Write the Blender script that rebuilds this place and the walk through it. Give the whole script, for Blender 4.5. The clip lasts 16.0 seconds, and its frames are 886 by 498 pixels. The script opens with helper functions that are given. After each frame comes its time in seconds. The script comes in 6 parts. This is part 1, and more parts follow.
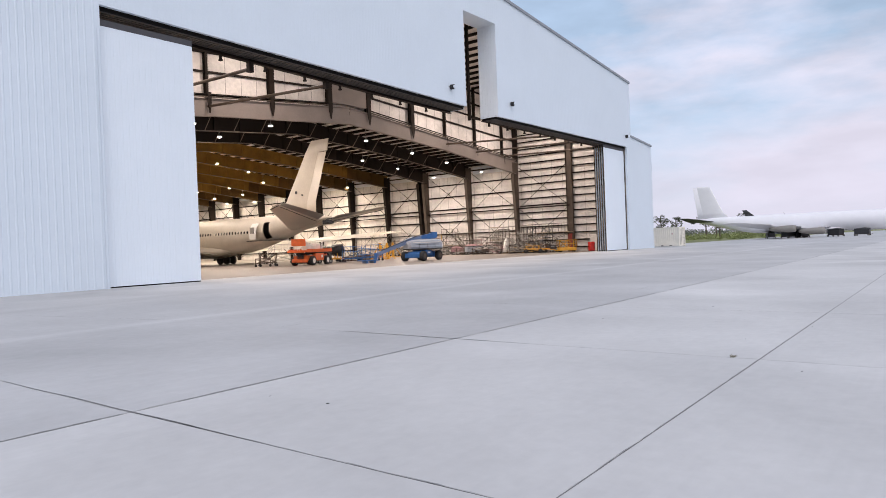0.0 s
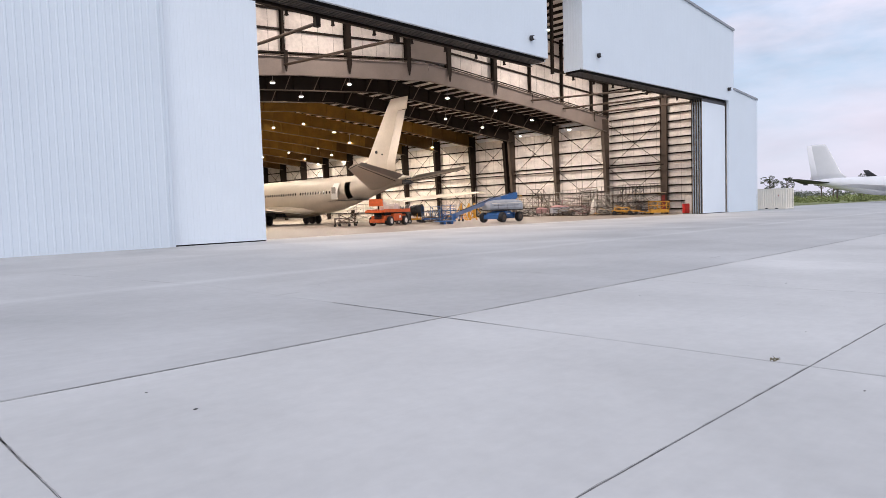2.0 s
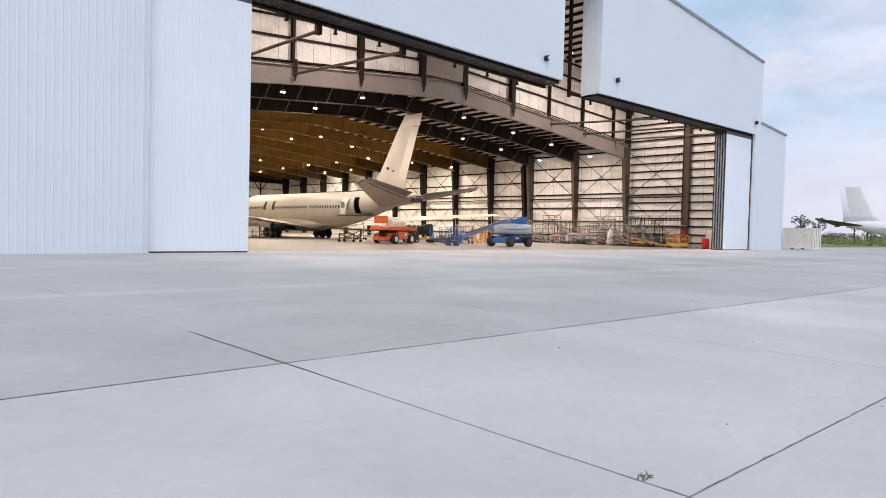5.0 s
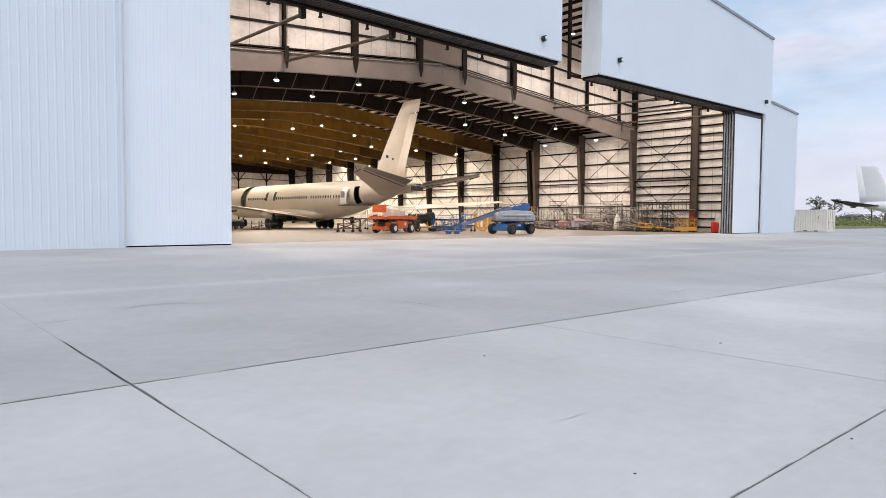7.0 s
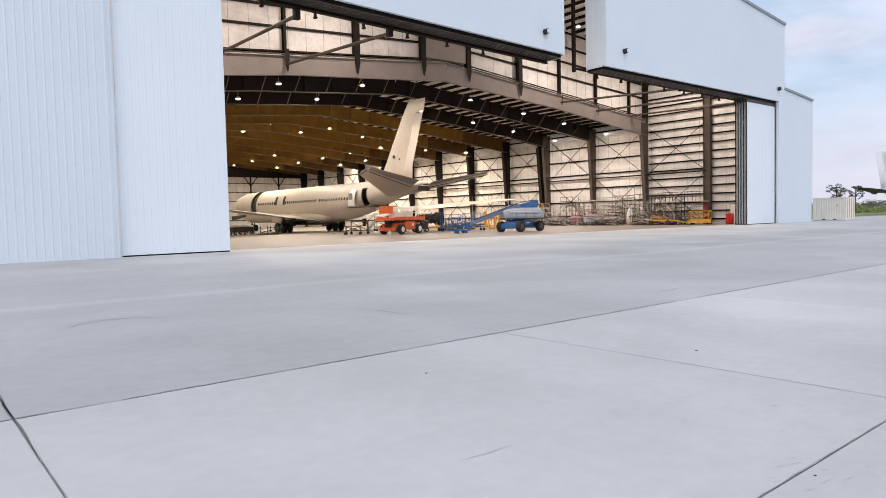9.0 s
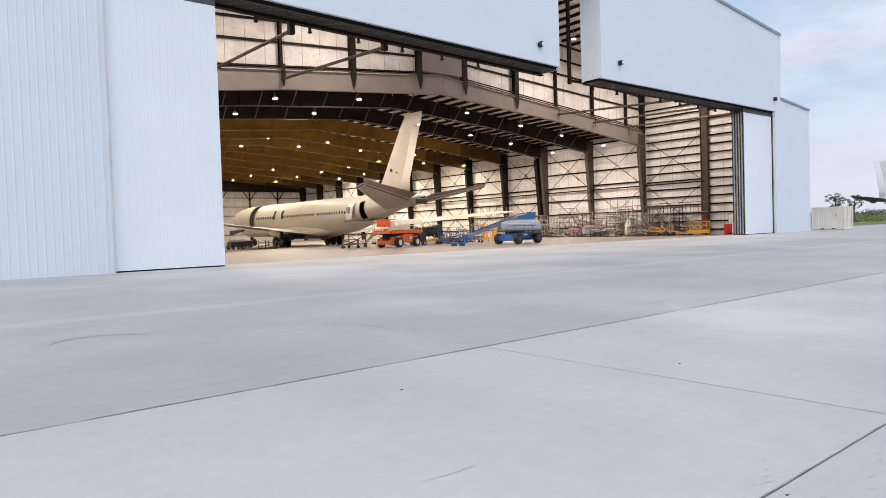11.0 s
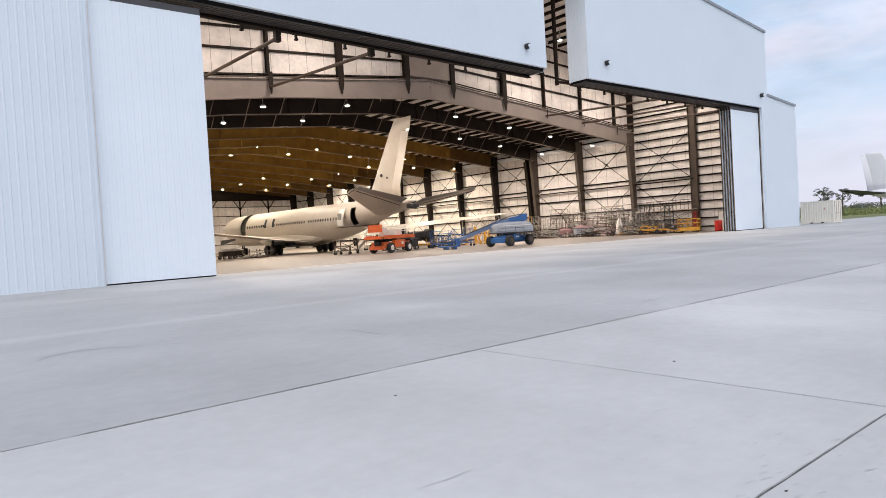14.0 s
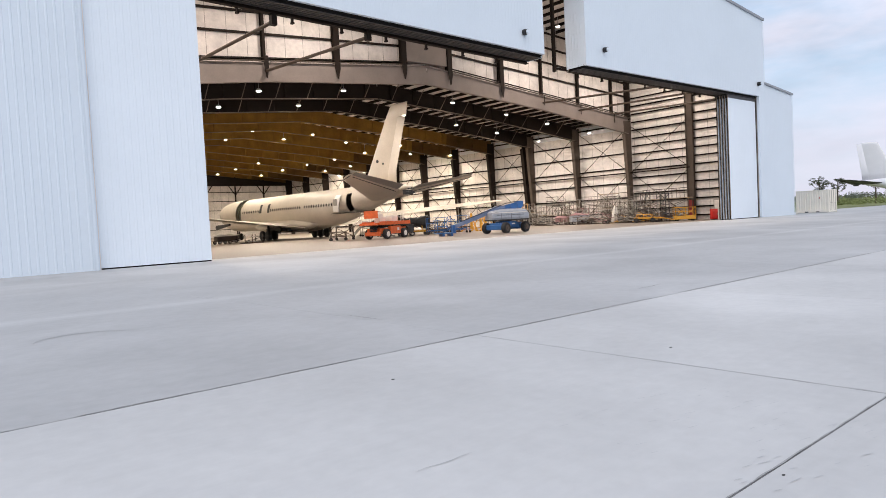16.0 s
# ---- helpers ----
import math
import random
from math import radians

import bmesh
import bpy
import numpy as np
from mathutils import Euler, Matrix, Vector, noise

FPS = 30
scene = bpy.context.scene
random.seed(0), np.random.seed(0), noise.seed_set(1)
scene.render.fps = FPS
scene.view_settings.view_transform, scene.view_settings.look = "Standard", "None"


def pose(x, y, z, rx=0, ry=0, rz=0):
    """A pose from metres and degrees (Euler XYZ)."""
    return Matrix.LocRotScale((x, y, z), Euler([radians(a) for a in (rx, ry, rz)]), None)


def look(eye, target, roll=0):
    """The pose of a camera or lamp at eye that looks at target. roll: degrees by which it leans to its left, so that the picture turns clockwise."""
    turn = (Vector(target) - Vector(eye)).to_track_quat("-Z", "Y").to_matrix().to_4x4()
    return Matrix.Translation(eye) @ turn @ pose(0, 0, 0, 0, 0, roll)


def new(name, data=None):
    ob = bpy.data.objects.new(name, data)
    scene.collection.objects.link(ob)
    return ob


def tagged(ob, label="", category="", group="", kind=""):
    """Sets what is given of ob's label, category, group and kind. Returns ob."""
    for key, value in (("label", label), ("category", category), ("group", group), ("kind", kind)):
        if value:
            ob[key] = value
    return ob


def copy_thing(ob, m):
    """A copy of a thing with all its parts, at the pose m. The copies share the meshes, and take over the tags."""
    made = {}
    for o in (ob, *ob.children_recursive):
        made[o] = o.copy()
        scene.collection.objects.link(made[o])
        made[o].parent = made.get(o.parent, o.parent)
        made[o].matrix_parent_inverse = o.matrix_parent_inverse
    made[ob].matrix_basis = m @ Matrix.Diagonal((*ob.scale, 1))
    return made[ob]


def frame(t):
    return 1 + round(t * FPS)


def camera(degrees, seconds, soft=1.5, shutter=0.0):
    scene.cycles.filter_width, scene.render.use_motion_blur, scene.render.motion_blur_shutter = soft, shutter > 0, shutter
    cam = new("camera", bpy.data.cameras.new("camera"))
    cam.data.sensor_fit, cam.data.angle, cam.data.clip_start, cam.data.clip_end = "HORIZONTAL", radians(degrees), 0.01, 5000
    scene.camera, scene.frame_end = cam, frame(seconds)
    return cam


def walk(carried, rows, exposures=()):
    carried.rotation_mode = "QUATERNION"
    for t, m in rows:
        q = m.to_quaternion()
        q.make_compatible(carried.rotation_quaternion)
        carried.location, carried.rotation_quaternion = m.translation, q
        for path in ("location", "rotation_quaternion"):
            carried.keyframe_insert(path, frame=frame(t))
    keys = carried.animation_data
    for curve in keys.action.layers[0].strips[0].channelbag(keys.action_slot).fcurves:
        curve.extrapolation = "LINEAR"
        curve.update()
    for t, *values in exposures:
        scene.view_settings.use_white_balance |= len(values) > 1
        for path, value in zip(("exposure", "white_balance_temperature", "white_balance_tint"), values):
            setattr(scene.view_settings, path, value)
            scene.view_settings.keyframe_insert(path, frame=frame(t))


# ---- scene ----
cam = camera(66.9, 16.0, soft=0.4)
PATH = [
    (0, (-8.109, -6.05, 1.427), (-6.522, -4.834, 1.414), -2.2),
    (0.5, (-7.498, -6.039, 1.403), (-5.944, -4.779, 1.389), -1.4),
    (1, (-6.969, -6.045, 1.408), (-5.457, -4.738, 1.36), -0.9),
    (1.5, (-6.366, -5.979, 1.36), (-4.935, -4.584, 1.312), 2.2),
    (2, (-5.893, -6.042, 1.378), (-4.497, -4.615, 1.258), -1.8),
    (2.5, (-5.476, -5.993, 1.364), (-4.09, -4.551, 1.321), 0.8),
    (3, (-5.078, -6.023, 1.369), (-3.702, -4.572, 1.324), 0.9),
    (3.5, (-4.655, -5.959, 1.365), (-3.279, -4.508, 1.312), 0.7),
    (4, (-4.226, -5.937, 1.367), (-2.86, -4.478, 1.314), 0.9),
    (6.5, (-1.996, -5.862, 1.357), (-0.687, -4.352, 1.28), 1.1),
    (7, (-1.654, -5.774, 1.387), (-0.341, -4.268, 1.293), 0.4),
    (7.5, (-1.341, -5.805, 1.394), (-0.063, -4.268, 1.319), 1.9),
    (8, (-1.058, -5.841, 1.411), (0.215, -4.301, 1.333), 1.4),
    (8.5, (-0.84, -5.845, 1.427), (0.426, -4.298, 1.348), 0.5),
    (9, (-0.648, -5.768, 1.413), (0.625, -4.229, 1.317), -1.3),
    (11.5, (-0.4, -5.838, 1.403), (0.875, -4.298, 1.351), -1.9),
    (12, (-0.396, -5.795, 1.386), (0.879, -4.256, 1.334), -2.4),
    (12.5, (-0.371, -5.789, 1.396), (0.892, -4.238, 1.348), -3.7),
    (13, (-0.364, -5.792, 1.399), (0.905, -4.247, 1.36), -4.3),
    (13.5, (-0.35, -5.774, 1.382), (0.938, -4.245, 1.337), -3.8),
    (14, (-0.361, -5.806, 1.398), (0.931, -4.28, 1.351), -3.3),
    (14.5, (-0.373, -5.817, 1.394), (0.92, -4.292, 1.346), -3.5),
    (15, (-0.377, -5.827, 1.398), (0.917, -4.303, 1.344), -3.1),
    (15.5, (-0.386, -5.796, 1.385), (0.912, -4.276, 1.323), -3.1),
    (16, (-0.367, -5.774, 1.378), (0.933, -4.256, 1.291), -2.9),
]
walk(cam, [(t, look(eye, target, roll)) for t, eye, target, roll in PATH], [(0, -0.07, 6500, 11), (1.5, -0.04, 6500, 11), (3, 0.0, 6500, 10), (7, 0.01, 6500, 8), (16, 0.02, 6500, 8)])

# ---- world, sun, large lights ----
world = bpy.data.worlds.new("evening_sky")
scene.world = world
world.use_nodes = True
WN, WL = world.node_tree.nodes, world.node_tree.links
WN.clear()
w_out = WN.new("ShaderNodeOutputWorld")
w_bg = WN.new("ShaderNodeBackground")
w_sky = WN.new("ShaderNodeTexSky")
w_sky.sky_type = "NISHITA"
w_sky.sun_disc = False
w_sky.sun_elevation = radians(14)
w_sky.sun_rotation = radians(200)
w_sky.air_density, w_sky.dust_density, w_sky.ozone_density = 1.0, 0.6, 1.5
w_co = WN.new("ShaderNodeTexCoord")
w_map = WN.new("ShaderNodeMapping")
w_map.inputs["Scale"].default_value = (1.6, 1.6, 5.0)
w_map.inputs["Location"].default_value = (0.35, 0.1, 0.2)
w_noise = WN.new("ShaderNodeTexNoise")
w_noise.inputs["Scale"].default_value = 1.7
w_noise.inputs["Detail"].default_value = 7
w_noise.inputs["Roughness"].default_value = 0.55
w_ramp = WN.new("ShaderNodeValToRGB")
w_ramp.color_ramp.elements[0].position, w_ramp.color_ramp.elements[0].color = 0.43, (0, 0, 0, 1)
w_ramp.color_ramp.elements[1].position, w_ramp.color_ramp.elements[1].color = 0.64, (1, 1, 1, 1)
w_cl = WN.new("ShaderNodeMix")
w_cl.data_type = "RGBA"
w_cl.inputs["B"].default_value = (6.42, 6.28, 7.35, 1)      # veil of evening cloud, in the sky's own units
w_haze = WN.new("ShaderNodeMix")
w_haze.data_type = "RGBA"
w_haze.inputs["Factor"].default_value = 0.72
w_haze.inputs["B"].default_value = (4.5, 5.7, 7.5, 1)
WL.new(w_co.outputs["Generated"], w_map.inputs["Vector"])
WL.new(w_map.outputs["Vector"], w_noise.inputs["Vector"])
WL.new(w_noise.outputs["Fac"], w_ramp.inputs["Fac"])
WL.new(w_sky.outputs["Color"], w_haze.inputs["A"])
WL.new(w_haze.outputs["Result"], w_cl.inputs["A"])
WL.new(w_ramp.outputs["Color"], w_cl.inputs["Factor"])
WL.new(w_bg.outputs["Background"], w_out.inputs["Surface"])
# pale lavender haze low over the horizon, and greyer cloud undersides
w_sep = WN.new("ShaderNodeSeparateXYZ")
WL.new(w_co.outputs["Generated"], w_sep.inputs[0])
w_low = WN.new("ShaderNodeMapRange")
w_low.inputs["From Min"].default_value, w_low.inputs["From Max"].default_value = 0.02, 0.21
w_low.inputs["To Min"].default_value, w_low.inputs["To Max"].default_value = 0.65, 0.0
WL.new(w_sep.outputs["Z"], w_low.inputs["Value"])
w_grey = WN.new("ShaderNodeTexNoise")
w_grey.inputs["Scale"].default_value, w_grey.inputs["Detail"].default_value = 4.5, 6
WL.new(w_map.outputs["Vector"], w_grey.inputs["Vector"])
w_gr = WN.new("ShaderNodeMapRange")
w_gr.inputs["From Min"].default_value, w_gr.inputs["From Max"].default_value = 0.35, 0.65
w_gr.inputs["To Min"].default_value, w_gr.inputs["To Max"].default_value = 0.86, 1.04
WL.new(w_grey.outputs["Fac"], w_gr.inputs["Value"])
w_tone = WN.new("ShaderNodeVectorMath")
w_tone.operation = "SCALE"
WL.new(w_cl.outputs["Result"], w_tone.inputs[0])
WL.new(w_gr.outputs["Result"], w_tone.inputs["Scale"])
w_hz = WN.new("ShaderNodeMix")
w_hz.data_type = "RGBA"
w_hz.inputs["B"].default_value = (6.1, 5.85, 6.9, 1)
WL.new(w_low.outputs["Result"], w_hz.inputs["Factor"])
WL.new(w_tone.outputs[0], w_hz.inputs["A"])
WL.new(w_hz.outputs["Result"], w_bg.inputs["Color"])
w_bg.inputs["Strength"].default_value = 0.134

sun_data = bpy.data.lights.new("sun", "SUN")
sun_data.energy, sun_data.angle, sun_data.color = 1.5, radians(60), (1.0, 0.92, 0.86)
sun = new("sun", sun_data)
sun.matrix_world = look((0, 0, 60), (25, 40, 5))


# ---- materials ----
def mat(name, col, rough=0.6, metal=0.0, var=0.12, scale=1.5, fine=30.0, bump=0.0, rand=0.0, island=False, stripe=False, streak=0.0, spec=0.5):
    m = bpy.data.materials.new(name)
    m.use_nodes = True
    nt = m.node_tree
    n, l = nt.nodes, nt.links
    b = n["Principled BSDF"]
    b.inputs["Metallic"].default_value = metal
    b.inputs["Specular IOR Level"].default_value = spec
    geo = n.new("ShaderNodeNewGeometry")
    big, small = n.new("ShaderNodeTexNoise"), n.new("ShaderNodeTexNoise")
    for node, s, d in ((big, scale, 5), (small, fine, 3)):
        node.inputs["Scale"].default_value = s
        node.inputs["Detail"].default_value = d
        node.inputs["Roughness"].default_value = 0.6
        l.new(geo.outputs["Position"], node.inputs["Vector"])
    add = n.new("ShaderNodeMath")
    add.operation = "MULTIPLY_ADD"
    l.new(small.outputs["Fac"], add.inputs[0])
    add.inputs[1].default_value = 0.45
    l.new(big.outputs["Fac"], add.inputs[2])
    val = n.new("ShaderNodeMapRange")
    val.inputs["From Min"].default_value, val.inputs["From Max"].default_value = 0.4, 1.05
    val.inputs["To Min"].default_value, val.inputs["To Max"].default_value = 1 - var, 1 + var
    l.new(add.outputs[0], val.inputs["Value"])
    last = val.outputs["Result"]
    if rand or island:
        src = n.new("ShaderNodeObjectInfo").outputs["Random"] if not island else geo.outputs["Random Per Island"]
        r = n.new("ShaderNodeMapRange")
        r.inputs["To Min"].default_value, r.inputs["To Max"].default_value = 1 - rand, 1 + rand
        l.new(src, r.inputs["Value"])
        mul = n.new("ShaderNodeMath")
        mul.operation = "MULTIPLY"
        l.new(last, mul.inputs[0])
        l.new(r.outputs["Result"], mul.inputs[1])
        last = mul.outputs[0]
    if stripe:
        # a pale, worn strip where dust has settled along the apron
        sep = n.new("ShaderNodeSeparateXYZ")
        l.new(geo.outputs["Position"], sep.inputs[0])
        wob = n.new("ShaderNodeMath")
        wob.operation = "MULTIPLY_ADD"
        l.new(big.outputs["Fac"], wob.inputs[0])
        wob.inputs[1].default_value = 0.6
        l.new(sep.outputs["Y"], wob.inputs[2])
        off = n.new("ShaderNodeMath")
        off.operation = "SUBTRACT"
        l.new(wob.outputs[0], off.inputs[0])
        off.inputs[1].default_value = 7.9
        dist = n.new("ShaderNodeMath")
        dist.operation = "ABSOLUTE"
        l.new(off.outputs[0], dist.inputs[0])
        soft = n.new("ShaderNodeMapRange")
        soft.inputs["From Min"].default_value, soft.inputs["From Max"].default_value = 0.05, 0.5
        soft.inputs["To Min"].default_value, soft.inputs["To Max"].default_value = 0.13, 0.0
        l.new(dist.outputs[0], soft.inputs["Value"])
        ad = n.new("ShaderNodeMath")
        ad.operation = "ADD"
        l.new(soft.outputs["Result"], ad.inputs[0])
        l.new(last, ad.inputs[1])
        last = ad.outputs[0]
    if streak:
        # broad weather stains across the slabs
        wide = n.new("ShaderNodeTexNoise")
        wide.inputs["Scale"].default_value = 0.16
        wide.inputs["Detail"].default_value = 6
        wide.inputs["Distortion"].default_value = 0.8
        l.new(geo.outputs["Position"], wide.inputs["Vector"])
        wr = n.new("ShaderNodeMapRange")
        wr.inputs["From Min"].default_value, wr.inputs["From Max"].default_value = 0.3, 0.7
        wr.inputs["To Min"].default_value, wr.inputs["To Max"].default_value = 0.86, 1.10
        l.new(wide.outputs["Fac"], wr.inputs["Value"])
        wm = n.new("ShaderNodeMath")
        wm.operation = "MULTIPLY"
        l.new(last, wm.inputs[0])
        l.new(wr.outputs["Result"], wm.inputs[1])
        last = wm.outputs[0]
        # broom marks and drag scuffs
        smap = n.new("ShaderNodeMapping")
        smap.inputs["Scale"].default_value = (0.9, 16.0, 1.0)
        smap.inputs["Rotation"].default_value = (0, 0, radians(8))
        l.new(geo.outputs["Position"], smap.inputs["Vector"])
        sn = n.new("ShaderNodeTexNoise")
        sn.inputs["Scale"].default_value = 1.2
        sn.inputs["Detail"].default_value = 4
        l.new(smap.outputs["Vector"], sn.inputs["Vector"])
        sr = n.new("ShaderNodeMapRange")
        sr.inputs["From Min"].default_value, sr.inputs["From Max"].default_value = 0.3, 0.75
        sr.inputs["To Min"].default_value, sr.inputs["To Max"].default_value = 1 - streak, 1 + streak * 0.5
        l.new(sn.outputs["Fac"], sr.inputs["Value"])
        sm = n.new("ShaderNodeMath")
        sm.operation = "MULTIPLY"
        l.new(last, sm.inputs[0])
        l.new(sr.outputs["Result"], sm.inputs[1])
        last = sm.outputs[0]
    vec = n.new("ShaderNodeVectorMath")
    vec.operation = "SCALE"
    vec.inputs[0].default_value = col
    l.new(last, vec.inputs["Scale"])
    l.new(vec.outputs[0], b.inputs["Base Color"])
    rr = n.new("ShaderNodeMapRange")
    rr.inputs["To Min"].default_value, rr.inputs["To Max"].default_value = max(0.03, rough - 0.12), min(1, rough + 0.12)
    l.new(big.outputs["Fac"], rr.inputs["Value"])
    l.new(rr.outputs["Result"], b.inputs["Roughness"])
    if bump:
        bp = n.new("ShaderNodeBump")
        bp.inputs["Strength"].default_value, bp.inputs["Distance"].default_value = bump, 0.01
        l.new(small.outputs["Fac"], bp.inputs["Height"])
        l.new(bp.outputs["Normal"], b.inputs["Normal"])
    return m


def glow(name, col, strength):
    m = bpy.data.materials.new(name)
    m.use_nodes = True
    b = m.node_tree.nodes["Principled BSDF"]
    b.inputs["Base Color"].default_value = (0.8, 0.8, 0.8, 1)
    b.inputs["Emission Color"].default_value = (*col, 1)
    b.inputs["Emission Strength"].default_value = strength
    return m


M_SIDING = mat("white_metal_siding", (0.655, 0.728, 0.803), 0.45, 0, 0.04, 0.25, 9)
M_DOOR = mat("white_door_sheet", (0.745, 0.812, 0.882), 0.42, 0, 0.035, 0.3, 9)
M_TRIM = mat("grey_roof_trim", (0.30, 0.32, 0.35), 0.5, 0.2, 0.1)
M_DKRAIL = mat("dark_grey_rail", (0.07, 0.068, 0.075), 0.6, 0.1, 0.15)
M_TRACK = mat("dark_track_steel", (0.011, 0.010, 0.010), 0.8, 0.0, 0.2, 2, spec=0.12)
M_RAIL = mat("bare_track_edge", (0.045, 0.042, 0.042), 0.6, 0.2, 0.2, 2)
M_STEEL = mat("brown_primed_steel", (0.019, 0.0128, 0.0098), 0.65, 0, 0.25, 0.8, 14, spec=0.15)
# darker copy of the ochre: weaker light at the rafter ends, put into colour
M_HAUNCH = mat("dimmed_ochre_steel", (0.115, 0.064, 0.019), 0.65, 0, 0.3, 0.8, 14, spec=0.15)
# dusty tube brown, also the lit copy of M_STEEL for the near columns
M_COLUMN = mat("dusty_lit_brown_steel", (0.085, 0.064, 0.05), 0.65, 0, 0.25, 0.9, 12, spec=0.25)
# paler steel; on the rafters' flange edges it paints the light they catch
M_FLANGE = mat("lightened_flange_steel", (0.17, 0.135, 0.105), 0.6, 0, 0.2, 1.5, 14, spec=0.25)
M_WHITESHEET = mat("clean_white_liner_sheet", (0.86, 0.87, 0.89), 0.6, 0, 0.06, 0.8, 6)
# warm-lit copy of the frame steel, lamplight of the far bays in its colour
M_OCHRE = mat("lamplit_ochre_steel", (0.225, 0.125, 0.025), 0.65, 0, 0.3, 0.8, 14, spec=0.15)
M_GREYSTEEL = mat("grey_steel", (0.25, 0.21, 0.188), 0.6, 0, 0.16, 0.6, 10, spec=0.25)
M_LINER = mat("cream_wall_insulation", (0.755, 0.70, 0.655), 0.7, 0, 0.26, 0.7, 4, 0.25)
M_LINERSEAM = mat("insulation_seam", (0.30, 0.26, 0.23), 0.7)
M_NEW = mat("pale_apron_concrete", (0.543, 0.536, 0.528), 0.72, 0, 0.13, 0.33, 6, 0.12, 0.03, streak=0.018)
M_OLD = mat("grey_apron_concrete", (0.463, 0.459, 0.457), 0.72, 0, 0.15, 0.3, 5, 0.12, 0.0, stripe=True, streak=0.02)
M_JOINT = mat("joint_sealant", (0.19, 0.187, 0.185), 0.85, 0, 0.6, 2.2, 30)
M_FLOOR = mat("hangar_floor_concrete", (0.245, 0.207, 0.172), 0.5, 0, 0.22, 0.25, 6, 0.05)
M_SILL = mat("pale_sill_concrete", (0.60, 0.57, 0.52), 0.7, 0, 0.1, 1.0)
M_GUARD = mat("faded_red_guard", (0.33, 0.045, 0.04), 0.6, 0, 0.25, 3)
M_GRASS = mat("field_grass", (0.20, 0.215, 0.075), 0.9, 0, 0.35, 0.06, 1.2, 0.4)


# ---- mesh helpers ----
def box(bm, x0, x1, y0, y1, z0, z1):
    v = [bm.verts.new((x, y, z)) for z in (z0, z1) for y in (y0, y1) for x in (x0, x1)]
    for q in ((0, 2, 3, 1), (4, 5, 7, 6), (0, 1, 5, 4), (2, 6, 7, 3), (0, 4, 6, 2), (1, 3, 7, 5)):
        bm.faces.new([v[i] for i in q])
    return bm


def frame_of(p, q):
    d = (Vector(q) - Vector(p)).normalized()
    a = d.cross(Vector((0, 0, 1)))
    a = a.normalized() if a.length > 1e-4 else Vector((1, 0, 0))
    return d, a, a.cross(d).normalized()


def bar(bm, p, q, w, h=None, h2=None):
    """A straight beam of w by h from p to q; h2: its depth at q."""
    h = h or w
    h2 = h2 or h
    d, a, b = frame_of(p, q)
    rings = []
    for e, hh in ((Vector(p), h), (Vector(q), h2)):
        rings.append([bm.verts.new(e + a * sx * w / 2 + b * sz * hh / 2) for sx, sz in ((-1, -1), (1, -1), (1, 1), (-1, 1))])
    for i in range(4):
        j = (i + 1) % 4
        bm.faces.new((rings[0][i], rings[0][j], rings[1][j], rings[1][i]))
    bm.faces.new(rings[0][::-1])
    bm.faces.new(rings[1])
    return bm


def pipe(bm, p, q, r, n=7, r2=None):
    d, a, b = frame_of(p, q)
    rings = []
    for e, rr in ((Vector(p), r), (Vector(q), r if r2 is None else r2)):
        rings.append([bm.verts.new(e + (a * math.cos(2 * math.pi * i / n) + b * math.sin(2 * math.pi * i / n)) * rr) for i in range(n)])
    for i in range(n):
        j = (i + 1) % n
        bm.faces.new((rings[0][i], rings[0][j], rings[1][j], rings[1][i]))
    bm.faces.new(rings[0][::-1])
    bm.faces.new(rings[1])
    return bm


def ibeam(bm, p, q, w, h, h2=None, t=0.03):
    """An I-section between p and q, whose web stands upright."""
    h2 = h2 or h
    up = Vector((0, 0, 1))
    p, q = Vector(p), Vector(q)
    bar(bm, p, q, t, h, h2)
    _, a, b = frame_of(p, q)
    bar(bm, p + b * h / 2, q + b * h2 / 2, w, t * 1.4)
    bar(bm, p - b * h / 2, q - b * h2 / 2, w, t * 1.4)
    return bm


def loft(bm, rings, close=True):
    vs = [[bm.verts.new(p) for p in r] for r in rings]
    n = len(vs[0])
    for a, b in zip(vs, vs[1:]):
        for i in range(n):
            j = (i + 1) % n
            bm.faces.new((a[i], a[j], b[j], b[i]))
    if close:
        bm.faces.new(vs[0][::-1])
        bm.faces.new(vs[-1])


def mesh_of(name, bm, material, smooth=False):
    bmesh.ops.recalc_face_normals(bm, faces=bm.faces)
    me = bpy.data.meshes.new(name)
    bm.to_mesh(me)
    bm.free()
    for m in (material if isinstance(material, (list, tuple)) else (material,)):
        me.materials.append(m)
    if smooth:
        for poly in me.polygons:
            poly.use_smooth = True
    return me


def part(name, bm, material, parent, label="", smooth=False, at=None):
    ob = new(name, mesh_of(name, bm, material, smooth))
    ob.parent = parent
    if at is not None:
        ob.matrix_basis = at
    return tagged(ob, label) if label else ob


def again(name, me, parent, at):
    ob = new(name, me)
    ob.parent = parent
    ob.matrix_basis = at
    return ob


def struct(name, bm, material, label="", category="", smooth=False):
    return tagged(new(name, mesh_of(name, bm, material, smooth)), label, category, "", "structure")


def thing(name, label, category, at=None, group=""):
    ob = tagged(new(name), label, category, group)
    ob.empty_display_size = 0.3
    if at is not None:
        ob.matrix_basis = at
    return ob


def B():
    return bmesh.new()


